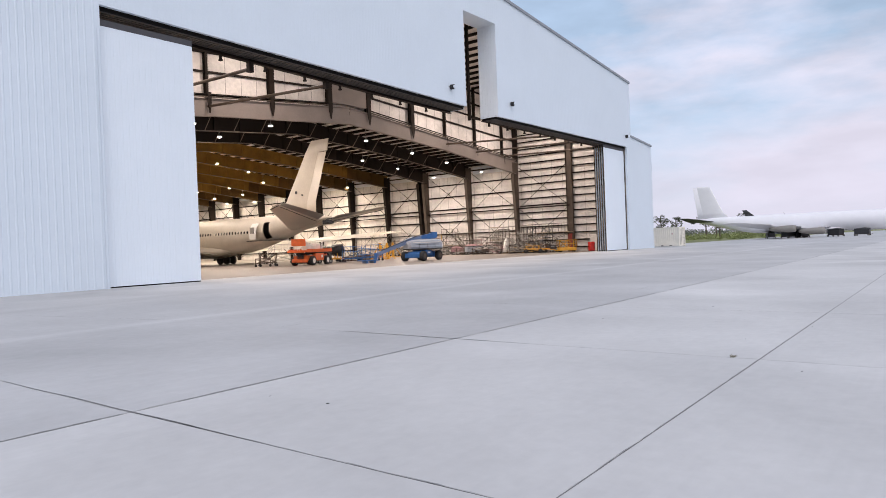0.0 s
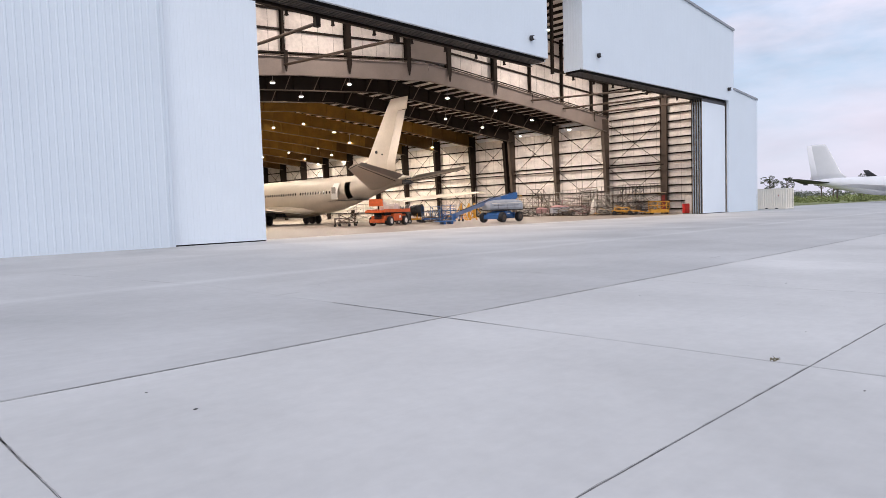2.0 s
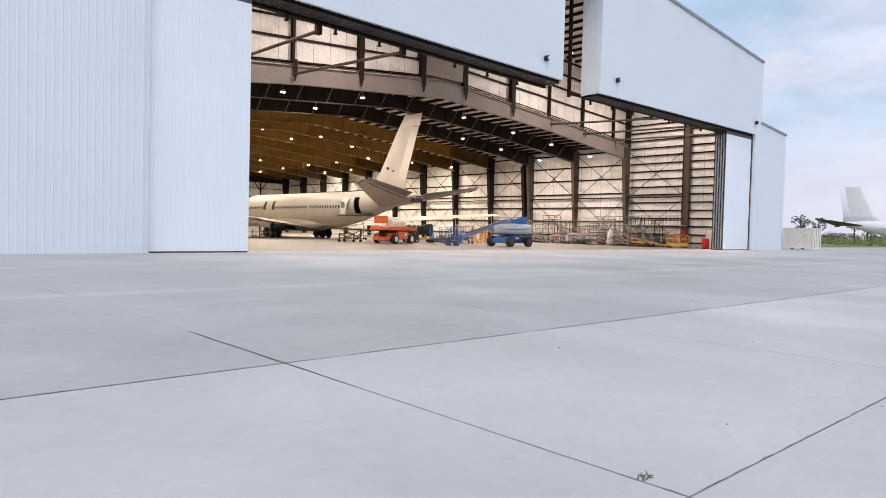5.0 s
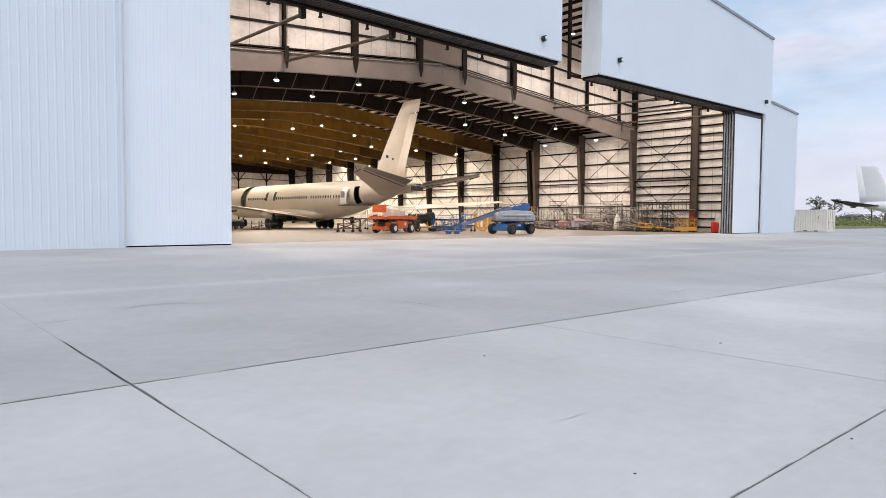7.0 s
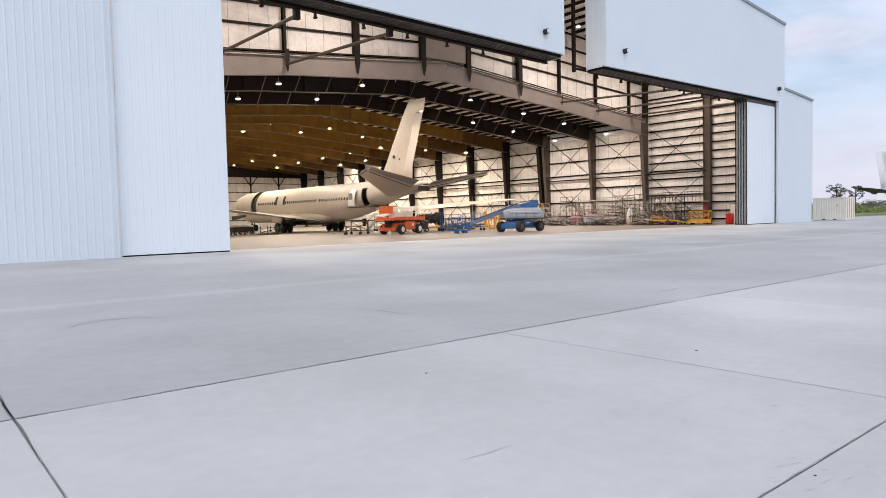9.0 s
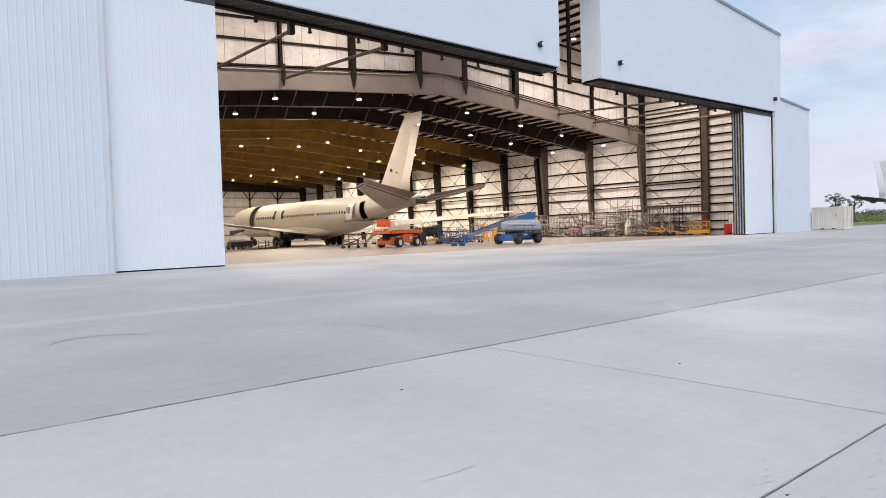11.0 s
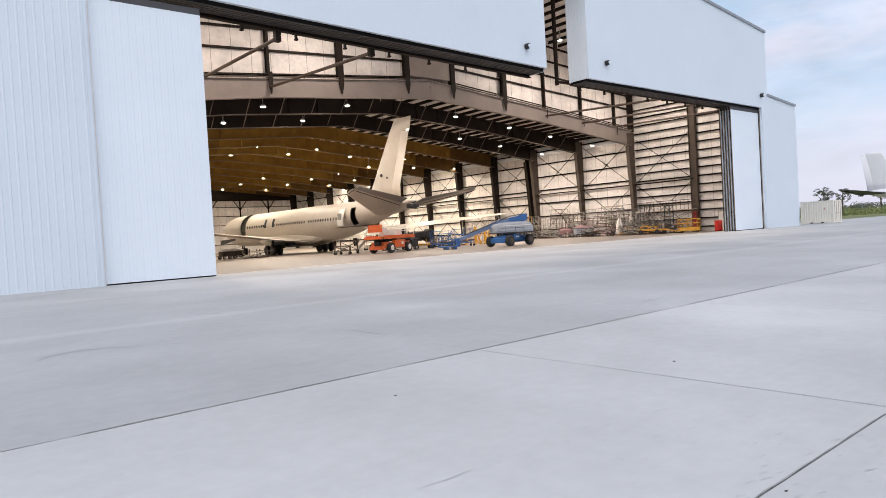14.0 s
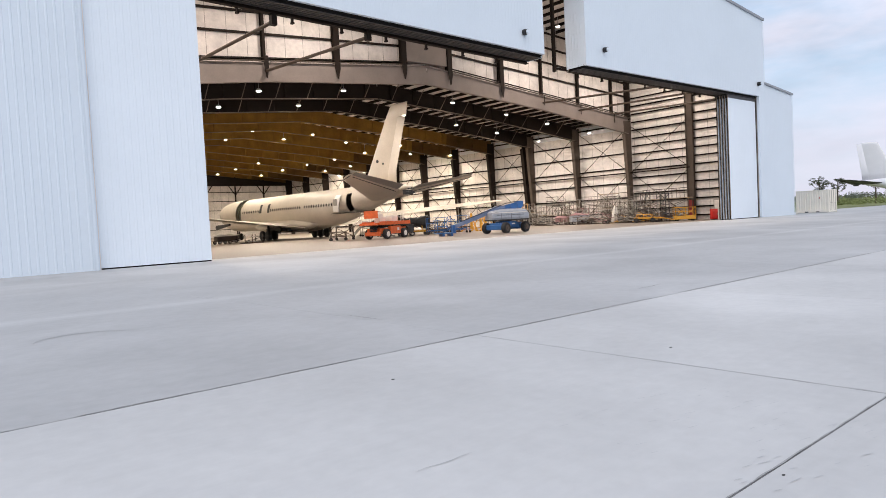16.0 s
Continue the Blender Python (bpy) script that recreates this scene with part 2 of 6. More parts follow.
# ---- plan of the hangar ----
YF = 24.6                 # front face of the fascia
YD = 26.4                 # back face of the fascia
XC = 38.0                 # ridge and middle of the door
X0, X1 = 6.9, 68.3        # door opening
XA, XB = 6.5, 69.5        # upper front block
XW0, XW1 = 0.0, 76.1      # low wings
ZH = 12.15                # head of the opening
S0, S1, ZS = 35.7, 40.32, 20.0   # tail slot
Y1, BAY, NB = 40.0, 7.62, 11      # first main frame, bay, bays
YE = Y1 + BAY * NB
XI0, XI1 = 7.0, 69.0      # inside faces of the side walls


def west_head(x):
    """Head of the opening west of the slot, which falls a little towards it."""
    return 12.95 - 0.0208 * (x - X0)


def front_top(x):
    return 22.85 - 0.0958 * abs(x - XC)


def roof_under(x):
    """Underside of the main rafters' upper flange."""
    return 14.9 - 0.0905 * abs(x - XC)


def ribbed(bm, x0, x1, zb, zt, y, back, flip=1, period=0.305, depth=0.013):
    """Ribbed sheet facing -y from x0 to x1, with a plain back and closed edges."""
    xs, ds = [x0], [0.0]
    x = x0 + 0.06
    while x + 0.2 < x1:
        for dx, d in ((0.0, 0.0), (0.028, depth), (0.075, depth), (0.103, 0.0)):
            xs.append(x + dx)
            ds.append(d)
        x += period
    xs.append(x1)
    ds.append(0.0)
    lo = [bm.verts.new((a, y - d, zb(a))) for a, d in zip(xs, ds)]
    hi = [bm.verts.new((a, y - d, zt(a))) for a, d in zip(xs, ds)]
    lb = [bm.verts.new((a, back, zb(a))) for a in xs]
    hb = [bm.verts.new((a, back, zt(a))) for a in xs]
    for i in range(len(xs) - 1):
        bm.faces.new((lo[i], lo[i + 1], hi[i + 1], hi[i]))
        bm.faces.new((lb[i], hb[i], hb[i + 1], lb[i + 1]))
        bm.faces.new((lo[i], lb[i], lb[i + 1], lo[i + 1]))
        bm.faces.new((hi[i], hi[i + 1], hb[i + 1], hb[i]))
    bm.faces.new((lo[0], hi[0], hb[0], lb[0]))
    bm.faces.new((lo[-1], lb[-1], hb[-1], hi[-1]))


# front wall in its pieces: wings, jambs, the two halves of the fascia and the strip above the slot
def low_top(x):
    return 13.45 - 0.083 * max(0, (x - XB), (XA - x))


def flat(z):
    return lambda x: z


bm = B()
ribbed(bm, XW0, XA, flat(0), low_top, YF, YF + 0.25)
struct("wall_front_wing_west", bm, M_SIDING, "white ribbed metal front wall of the low side wing", "wall")
bm = B()
ribbed(bm, XB, XW1, flat(0), low_top, YF, YF + 0.25, depth=0.004)
struct("wall_front_wing_east", bm, M_SIDING, "white ribbed metal front wall of the low side wing", "wall")
bm = B()
ribbed(bm, XA, X0, flat(0), front_top, YF, YF + 0.25)
ribbed(bm, X0, S0, west_head, front_top, YF, YF + 0.25, depth=0.004)
ribbed(bm, S0, S1, flat(ZS), front_top, YF, YF + 0.25, depth=0.004)
ribbed(bm, S1, X1, flat(ZH), front_top, YF, YF + 0.25, depth=0.004)
ribbed(bm, X1, XB, flat(0), front_top, YF, YF + 0.25, depth=0.004)
struct("wall_front", bm, M_SIDING, "white ribbed metal front of the hangar with a tail slot over the door", "wall")
# back sheet of the fascia and the reveals of the slot
bm = B()
for a, b, z in ((XA, S0 - 0.05, 12.6), (S0 - 0.05, S1 + 0.05, ZS), (S1 + 0.05, XB, ZH)):
    v = [bm.verts.new(p) for p in ((a, YD, z), (b, YD, z), (b, YD, front_top(b)), (a, YD, front_top(a)))]
    w = [bm.verts.new(Vector(x.co) + Vector((0, 0.06, 0))) for x in v]
    bm.faces.new(v)
    bm.faces.new(w[::-1])
    for i in range(4):
        bm.faces.new((v[i], w[i], w[(i + 1) % 4], v[(i + 1) % 4]))
struct("wall_fascia_back", bm, M_LINER, "cream lined back of the door fascia", "wall")
bm = B()
for side, x in ((-1, S0), (1, S1)):
    y = YF + 0.26
    while y < YD - 0.05:
        box(bm, x - (0.01 if side > 0 else 0.0), x + (0.0 if side > 0 else 0.01), y, min(y + 0.18, YD), ZH, ZS)
        box(bm, x - (0.03 if side > 0 else -0.012), x + (0.03 if side < 0 else -0.012), y + 0.19, min(y + 0.24, YD), ZH, ZS)
        y += 0.26
    box(bm, min(x, x + side * 0.04), max(x, x + side * 0.04), YF + 0.25, YD, ZH, ZS)
box(bm, S0, S1, YF + 0.25, YD, ZS, ZS + 0.05)
struct("wall_slot_reveal", bm, M_SIDING, "white ribbed reveal of the tail slot", "wall")
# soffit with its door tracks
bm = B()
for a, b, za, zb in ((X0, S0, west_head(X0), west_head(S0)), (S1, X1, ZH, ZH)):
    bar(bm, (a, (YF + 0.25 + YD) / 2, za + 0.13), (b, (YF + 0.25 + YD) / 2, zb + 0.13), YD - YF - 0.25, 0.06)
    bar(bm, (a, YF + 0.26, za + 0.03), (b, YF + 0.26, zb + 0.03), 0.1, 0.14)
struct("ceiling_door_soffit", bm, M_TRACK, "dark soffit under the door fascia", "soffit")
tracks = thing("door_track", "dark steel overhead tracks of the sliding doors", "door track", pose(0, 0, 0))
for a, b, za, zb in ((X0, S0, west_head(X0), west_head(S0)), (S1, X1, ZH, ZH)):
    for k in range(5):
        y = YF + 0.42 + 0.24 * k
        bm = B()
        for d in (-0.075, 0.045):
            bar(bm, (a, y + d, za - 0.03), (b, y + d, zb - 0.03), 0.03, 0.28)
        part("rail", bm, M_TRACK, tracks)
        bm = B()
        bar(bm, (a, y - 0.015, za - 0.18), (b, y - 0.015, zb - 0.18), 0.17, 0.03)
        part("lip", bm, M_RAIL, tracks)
# trims along the rooflines and edges
bm = B()
for a, b in ((XA - 0.1, XC), (XC, XB + 0.1)):
    bar(bm, (a, YF - 0.04, front_top(a) + 0.06), (b, YF - 0.04, front_top(b) + 0.06), 0.2, 0.22)
for a, b in ((XW0 - 0.1, XA), (XB, XW1 + 0.1)):
    bar(bm, (a, YF - 0.04, low_top(a) + 0.06), (b, YF - 0.04, low_top(b) + 0.06), 0.2, 0.2)
struct("trim_roofline", bm, M_TRIM, "grey metal gutter trim along the roof edge", "trim")
bm = B()
for x in (XB, XW1, X0 - 0.16):
    top = 19.7 if x == XB else ZH - 0.3 if x < XC else 12.8
    box(bm, x, x + 0.1, YF - 0.045, YF - 0.034, 13.5 if x == XB else 0, top)
struct("trim_corner", bm, M_SIDING, "white corner flashing on the front wall", "trim")


# sliding doors
def door_leaf(x0, x1, y, label, ends, top, rib=0.012):
    ob = thing("sliding_door", label, "hangar door", pose(x0, y, 0), "sliding hangar doors")
    ob["kind"] = "structure"
    w = x1 - x0
    bm = B()
    ribbed(bm, 0, w, flat(0.06), flat(top), 0, 0.14, period=0.305, depth=rib)
    part("leaf", bm, M_DOOR, ob)
    bm = B()
    box(bm, 0, w, -0.01, 0.15, top + 0.005, top + 0.3)
    part("top_rail", bm, M_DKRAIL, ob, "dark grey top rail")
    bm = B()
    box(bm, 0.02, w - 0.02, 0.01, 0.13, 0.0, 0.055)
    part("bottom_seal", bm, M_TRACK, ob, "black rubber bottom seal")
    if ends:
        bm = B()
        box(bm, -0.012, -0.002, 0.0, 0.07, 0.06, top + 0.2)
        part("end_plate", bm, M_FLANGE, ob, "grey-brown end plate")
        bm = B()
        box(bm, -0.012, -0.002, 0.075, 0.14, 0.06, top + 0.2)
        part("end_seal", bm, M_TRACK, ob, "black end seal")
    return ob


door_leaf(X0 + 0.02, 11.78, 25.0, "white ribbed sliding hangar door, slid half open", False, 12.12, 0.007)
for k in range(5):
    door_leaf(62.55, X1 - 0.05, 25.0 + 0.26 * k, "white ribbed sliding hangar door stacked open at the jamb", True, 11.62, 0.004)
bm = B()
box(bm, X1 - 0.045, X1 - 0.005, 24.95, 25.2, 0, ZH - 0.3)
struct("trim_door_jamb", bm, M_TRACK, "black weather seal at the door jamb", "trim")

# outer shell: side walls, wings, back wall
bm = B()
box(bm, XI1, XI1 + 0.3, YF + 0.25, YE, 0, 14)
struct("wall_east", bm, M_LINER, "cream insulated side wall of the hangar", "wall")
bm = B()
box(bm, XI0 - 0.3, XI0, YF + 0.25, YE, 0, 14)
struct("wall_west", bm, M_LINER, "cream insulated side wall of the hangar", "wall")
bm = B()
box(bm, XI0 - 0.3, XI1 + 0.3, YE, YE + 0.3, 0, 15.2)
struct("wall_back", bm, M_LINER, "cream insulated back wall of the hangar", "wall")
bm = B()
for a, b in ((XW0, XW0 + 0.25), (XW1 - 0.25, XW1)):
    box(bm, a, b, YF + 0.25, YE, 0, 12.8)
for a, b in ((XW0 + 0.25, XI0 - 0.3), (XI1 + 0.3, XW1 - 0.25)):
    box(bm, a, b, YE - 0.3, YE, 0, 12.8)
struct("wall_wings", bm, M_SIDING, "white metal outer walls of the side wings", "wall")
bm = B()
box(bm, XW0, XI0 - 0.3, YF + 0.25, YE, 12.85, 13.0)
box(bm, XI1 + 0.3, XW1, YF + 0.25, YE, 12.85, 13.0)
struct("roof_wings", bm, M_TRIM, "grey metal roof of the side wings", "roof")
bm = B()
for a, b in ((XA, XI0), (XI1, XB)):
    box(bm, a, b, YF + 0.25, Y1 + 0.4, 14, 19.7)
struct("wall_front_block_sides", bm, M_LINER, "cream insulated sides of the tall front block", "wall")


# roofs: white insulation between dark purlins, each roof one mesh
def ceiling(name, top, y0, y1, x0, x1, step, label):
    bm = B()
    for a, b in ((x0, XC), (XC, x1)):
        pts = [(a, y0, top(a)), (b, y0, top(b)), (b, y1, top(b)), (a, y1, top(a))]
        v = [bm.verts.new(p) for p in pts]
        w = [bm.verts.new(Vector(p) + Vector((0, 0, 0.12))) for p in pts]
        bm.faces.new(v[::-1])
        bm.faces.new(w)
        for i in range(4):
            bm.faces.new((v[i], v[(i + 1) % 4], w[(i + 1) % 4], w[i]))
    white = len(bm.faces)
    n = int((x1 - x0) / step)
    for i in range(n + 1):
        x = x0 + 0.3 + i * (x1 - x0 - 0.6) / n
        z = top(x)
        box(bm, x - 0.035, x + 0.035, y0, y1, z - 0.26, z - 0.004)
        box(bm, x - 0.1, x + 0.1, y0, y1, z - 0.285, z - 0.26)
    bm.faces.ensure_lookup_table()
    for f in bm.faces[white:]:
        f.material_index = 1
    struct(name, bm, [M_LINER, M_STEEL], label, "ceiling")


ceiling("ceiling_main", lambda x: roof_under(x) + 0.3, Y1 + 0.4, YE, XI0, XI1, 1.55, "white insulated roof between brown steel purlins")
ceiling("ceiling_front_block", lambda x: front_top(x) - 0.35, YF + 0.25, Y1 + 0.4, XI0, XI1, 1.55, "white insulated roof of the front block on steel purlins")
bm = B()
ribs = [(XI0, XC), (XC, XI1)]
for a, b in ribs:
    pts = [(a, roof_under(a) - 0.2), (b, roof_under(b) - 0.2), (b, front_top(b) - 0.35), (a, front_top(a) - 0.35)]
    v = [bm.verts.new((p[0], Y1 + 0.4, p[1])) for p in pts]
    w = [bm.verts.new((p[0], Y1 + 0.55, p[1])) for p in pts]
    bm.faces.new(v)
    bm.faces.new(w[::-1])
    for i in range(4):
        bm.faces.new((v[i], w[i], w[(i + 1) % 4], v[(i + 1) % 4]))
wall_over = struct("wall_over_first_frame", bm, M_LINER, "cream insulated wall above the first roof girder", "wall")
POSTS = [XC + s * d for d in (2.6, 9.3, 15.4, 21.4, 27.5) for s in (-1, 1)]
for x in POSTS:
    bm = B()
    ibeam(bm, (x, Y1 + 0.2, roof_under(x) - 0.1), (x, Y1 + 0.2, front_top(x) - 0.4), 0.22, 0.3)
    if abs(x - XC) < 10:
        for y in (Y1 - 0.22, Y1 + 0.02):
            box(bm, x - 0.26, x + 0.26, y, y + 0.03, roof_under(x), front_top(x) - 0.4)
    part("post", bm, M_STEEL, wall_over)
    bm = B()
    # pointed hanger plate lapped over the girder's face
    z, w = roof_under(x), 0.24 if abs(x - XC) < 10 else 0.17
    ring = ((-w, 0.5), (w, 0.5), (w, -0.35), (0.05, -1.15), (-0.05, -1.15), (-w, -0.35))
    if x < XC + 12:
        loft(bm, [[(x + a, y, z + b) for a, b in ring] for y in (Y1 - 0.24, Y1 - 0.2)])
    else:
        box(bm, x - 0.03, x + 0.03, Y1 - 0.24, Y1 - 0.2, z - 0.9, z + 0.1)
    part("gusset", bm, M_STEEL, wall_over)
for x in (XI0 + 0.45, XI1 - 0.45):
    bm = B()
    ibeam(bm, (x, Y1 + 0.1, 12.0), (x, Y1 + 0.1, 19.2), 0.36, 0.6)
    part("corner_post", bm, M_STEEL, wall_over)
for k in range(5):
    for s in (-1, 1):
        z0 = 16.4 + 1.55 * k - 0.35
        e = XC + s * 30.8
        m = XC
        bm = B()
        bar(bm, (m, Y1 + 0.3, z0 + 0.55), (e, Y1 + 0.3, z0 - 1.3), 0.16, 0.16)
        part("girt", bm, M_STEEL, wall_over)
bm = B()
box(bm, XC - 2.3, XC + 2.3, Y1 - 0.12, Y1 + 0.26, roof_under(XC) + 0.25, roof_under(XC) + 2.1)
bmesh.ops.bevel(bm, geom=bm.edges[:], offset=0.03, segments=1, affect="EDGES")
part("infill_panel", bm, M_GREYSTEEL, wall_over, "plain grey sheet-metal infill at the ridge")
for a, b in ((XI0 + 0.4, XC - 2.4), (XC + 2.4, XI1 - 0.4)):
    for dy, dz, m in ((-0.19, 0.12, M_COLUMN), (-0.1, 0.34, M_STEEL)):
        bm = B()
        bar(bm, (a, Y1 + dy, roof_under(a) + dz), (b, Y1 + dy, roof_under(b) + dz), 0.09, 0.09)
        part("conduit", bm, m, wall_over, "conduit run along the girder")
seam = B()
box(seam, -0.015, 0.015, -0.008, 0.0, 0, 1)
seam_me = mesh_of("seam", seam, M_LINERSEAM)
for i in range(40):
    x = XI0 + 0.8 + i * 1.52
    zb = roof_under(x) + 0.1
    again("seam", seam_me, wall_over, Matrix.Translation((x, Y1 + 0.4, zb)) @ Matrix.Diagonal((1, 1, front_top(x) - 0.5 - zb, 1)))


# portal frames
def portal(y, k):
    first = k == 0
    ob = thing("portal_frame", "grey gabled steel girder on tapered columns" if first else "dark brown steel portal frame with a gabled rafter" if k < 3 else "steel portal frame with a gabled rafter, coloured ochre as if lamplit",
               "steel frame", pose(XC, y, 0), "portal frames of the hangar")
    # far frames are coloured as lamplit steel, their haunches as the dimmer ends
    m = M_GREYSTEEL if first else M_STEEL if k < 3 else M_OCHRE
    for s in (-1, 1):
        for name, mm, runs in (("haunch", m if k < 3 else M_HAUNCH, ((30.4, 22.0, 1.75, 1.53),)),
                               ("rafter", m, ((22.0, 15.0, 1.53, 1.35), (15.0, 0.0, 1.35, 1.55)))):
            bm = B()
            for a, b, d0, d1 in runs:
                p = (s * a, 0, roof_under(XC + a) - d0 / 2)
                q = (s * b, 0, roof_under(XC + b) - d1 / 2)
                ibeam(bm, p, q, 0.38, d0, d1, 0.035)
            for i in range(0 if first else 11):
                x = 1.5 + i * 2.8
                z = roof_under(XC + x)
                if (x > 22) == (name == "haunch"):
                    box(bm, s * x - 0.012, s * x + 0.012, -0.15, 0.15, z - 1.35, z - 0.05)
            part(name, bm, mm, ob)
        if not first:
            # thin pale bar that paints a lit line along the lower flange
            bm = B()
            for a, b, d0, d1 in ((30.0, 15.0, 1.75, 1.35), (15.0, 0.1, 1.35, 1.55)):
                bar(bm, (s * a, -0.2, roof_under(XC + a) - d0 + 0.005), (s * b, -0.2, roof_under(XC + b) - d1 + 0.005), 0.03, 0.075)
            part("flange_edge", bm, M_FLANGE, ob, "lower flange edge, painted paler as if lit")
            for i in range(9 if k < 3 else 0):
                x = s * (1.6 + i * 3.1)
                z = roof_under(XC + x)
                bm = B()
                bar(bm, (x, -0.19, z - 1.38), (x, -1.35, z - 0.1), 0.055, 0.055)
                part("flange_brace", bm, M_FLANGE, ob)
        bm = B()
        bar(bm, (s * 30.62, 0, 0.0), (s * 30.15, 0, 11.9), 0.04, 0.55, 1.3)
        for off, w in ((0.0, 0.0),):
            bar(bm, (s * 30.92, 0, 0.0), (s * 30.92, 0, 12.0), 0.42, 0.05)
            bar(bm, (s * 30.36, 0, 0.0), (s * 29.55, 0, 10.4), 0.42, 0.05)
        # near columns get the lighter brown as if lit, far ones the dark steel
        part("column", bm, M_COLUMN if k < 3 else M_STEEL, ob)
        if k == 2:
            bm = B()
            bar(bm, (s * 30.62, 0.95, 0.0), (s * 30.15, 0.95, 11.9), 0.04, 0.55, 1.3)
            bar(bm, (s * 30.92, 0.95, 0.0), (s * 30.92, 0.95, 12.0), 0.5, 0.05)
            bar(bm, (s * 30.36, 0.95, 0.0), (s * 29.55, 0.95, 10.4), 0.5, 0.05)
            part("twin_column", bm, M_STEEL, ob, "dark twin column at the building joint")
        bm = B()
        box(bm, s * 30.6 - 0.45, s * 30.6 + 0.45, -0.3, 0.3, 0, 0.04)
        part("base_plate", bm, M_STEEL, ob)
    return ob


for k in range(NB + 1):
    portal(Y1 + BAY * k - (0.25 if k == NB else 0), k)

# columns of the front block
for x, s in ((XI1, -1), (XI0, 1)):
    for y in (32.35,):
        col = thing("wall_column", "brown steel column of the tall front block", "steel column", pose(x, y, 0), "front block columns")
        bm = B()
        ibeam(bm, (s * 0.4, 0, 0), (s * 0.4, 0, 19.2), 0.42, 0.75)
        part("shaft", bm, M_COLUMN, col)
        bm = B()
        for dx in (-0.42, 0.4):
            box(bm, s * 0.4 + dx, s * 0.4 + dx + 0.02, -0.26, 0.26, 0.05, 2.2)
        box(bm, s * 0.4 - 0.4, s * 0.4 + 0.4, -0.27, -0.25, 0.05, 2.2)
        part("column_guard", bm, M_GUARD, col, "faded red guard plates round the foot")
        bm = B()
        box(bm, s * 0.4 - 0.45, s * 0.4 + 0.45, -0.3, 0.3, 0, 0.04)
        part("base_plate", bm, M_STEEL, col)

# girts and bracing rods on the east wall
east = bpy.data.objects["wall_east"]
zg = 0.55
while zg < 18.5:
    bm = B()
    box(bm, XI1 - 0.2, XI1 - 0.004, 26.6, Y1 - 0.2, zg - 0.04, zg + 0.04)
    box(bm, XI1 - 0.2, XI1 - 0.14, 26.6, Y1 - 0.2, zg - 0.11, zg + 0.04)
    part("girt", bm, M_STEEL, east)
    zg += 0.93
for zg in (1.1, 2.9, 4.65, 6.4, 8.2, 9.9, 11.6):
    bm = B()
    box(bm, XI1 - 0.2, XI1 - 0.004, Y1 + 0.3, YE, zg - 0.04, zg + 0.04)
    box(bm, XI1 - 0.2, XI1 - 0.14, Y1 + 0.3, YE, zg - 0.12, zg + 0.04)
    part("girt", bm, M_STEEL, east)
ys = [26.6, 32.35] + [Y1 + BAY * k for k in range(NB + 1)]
for k in range(1, len(ys) - 1):
    a, b = ys[k] + 0.25, ys[k + 1] - 0.25
    for z0, z1 in ((0.2, 5.7), (5.9, 11.2)):
        for p, q in (((a, z0), (b, z1)), ((b, z0), (a, z1))):
            bm = B()
            pipe(bm, (XI1 - 0.35, p[0], p[1]), (XI1 - 0.35, q[0], q[1]), 0.035, 6)
            part("brace", bm, M_STEEL, east)
    bm = B()
    bar(bm, (XI1 - 0.4, a - 0.2, 5.8), (XI1 - 0.4, b + 0.2, 5.8), 0.2, 0.14)
    part("strut", bm, M_STEEL, east)
for k in range(2, len(ys) - 1):
    bm = B()
    box(bm, XI1 - 0.03, XI1 - 0.003, ys[k] + 0.35, ys[k + 1] - 0.35, 11.0, 12.0)
    part("eave_sheet", bm, M_WHITESHEET, east, "clean white liner sheet under the eaves")
for i in range(62):
    y = 27.4 + i * 1.52
    again("seam", seam_me, east, Matrix.Translation((XI1, y, 0.1)) @ Matrix.Rotation(radians(-90), 4, "Z") @ Matrix.Diagonal((1, 1, 11.7, 1)))
# back wall girts and posts with knee braces
back = bpy.data.objects["wall_back"]
for zg in (1.6, 3.6, 5.4, 7.2, 9.0, 10.8):
    bm = B()
    box(bm, XI0, XI1, YE - 0.16, YE - 0.004, zg - 0.07, zg + 0.05)
    part("girt", bm, M_STEEL, back)
for i in range(-4, 5):
    x = XC + i * 6.1
    bm = B()
    bar(bm, (x, YE - 0.3, 0), (x, YE - 0.3, roof_under(x) - 1.2), 0.2, 0.22)
    part("post", bm, M_STEEL, back)
    for s in (-1, 1):
        bm = B()
        bar(bm, (x, YE - 0.35, 8.4), (x + s * 1.4, YE - 0.35, 10.3), 0.14, 0.14)
        part("knee_brace", bm, M_STEEL, back)
for i in range(40):
    again("seam", seam_me, back, Matrix.Translation((XI0 + 0.8 + 1.52 * i, YE, 0.1)) @ Matrix.Diagonal((1, 1, 13.0, 1)))

bm = B()
for a, b in ((XI0 + 0.4, XC), (XC, XI1 - 0.4)):
    bar(bm, (a, YE - 0.62, (10.2 + roof_under(a) - 1.4) / 2), (b, YE - 0.62, (10.2 + roof_under(b) - 1.4) / 2), 0.12, max(0.3, roof_under(a) - 11.6), roof_under(b) - 11.6)
part("header_girder", bm, M_STEEL, back, "dark steel header girder")
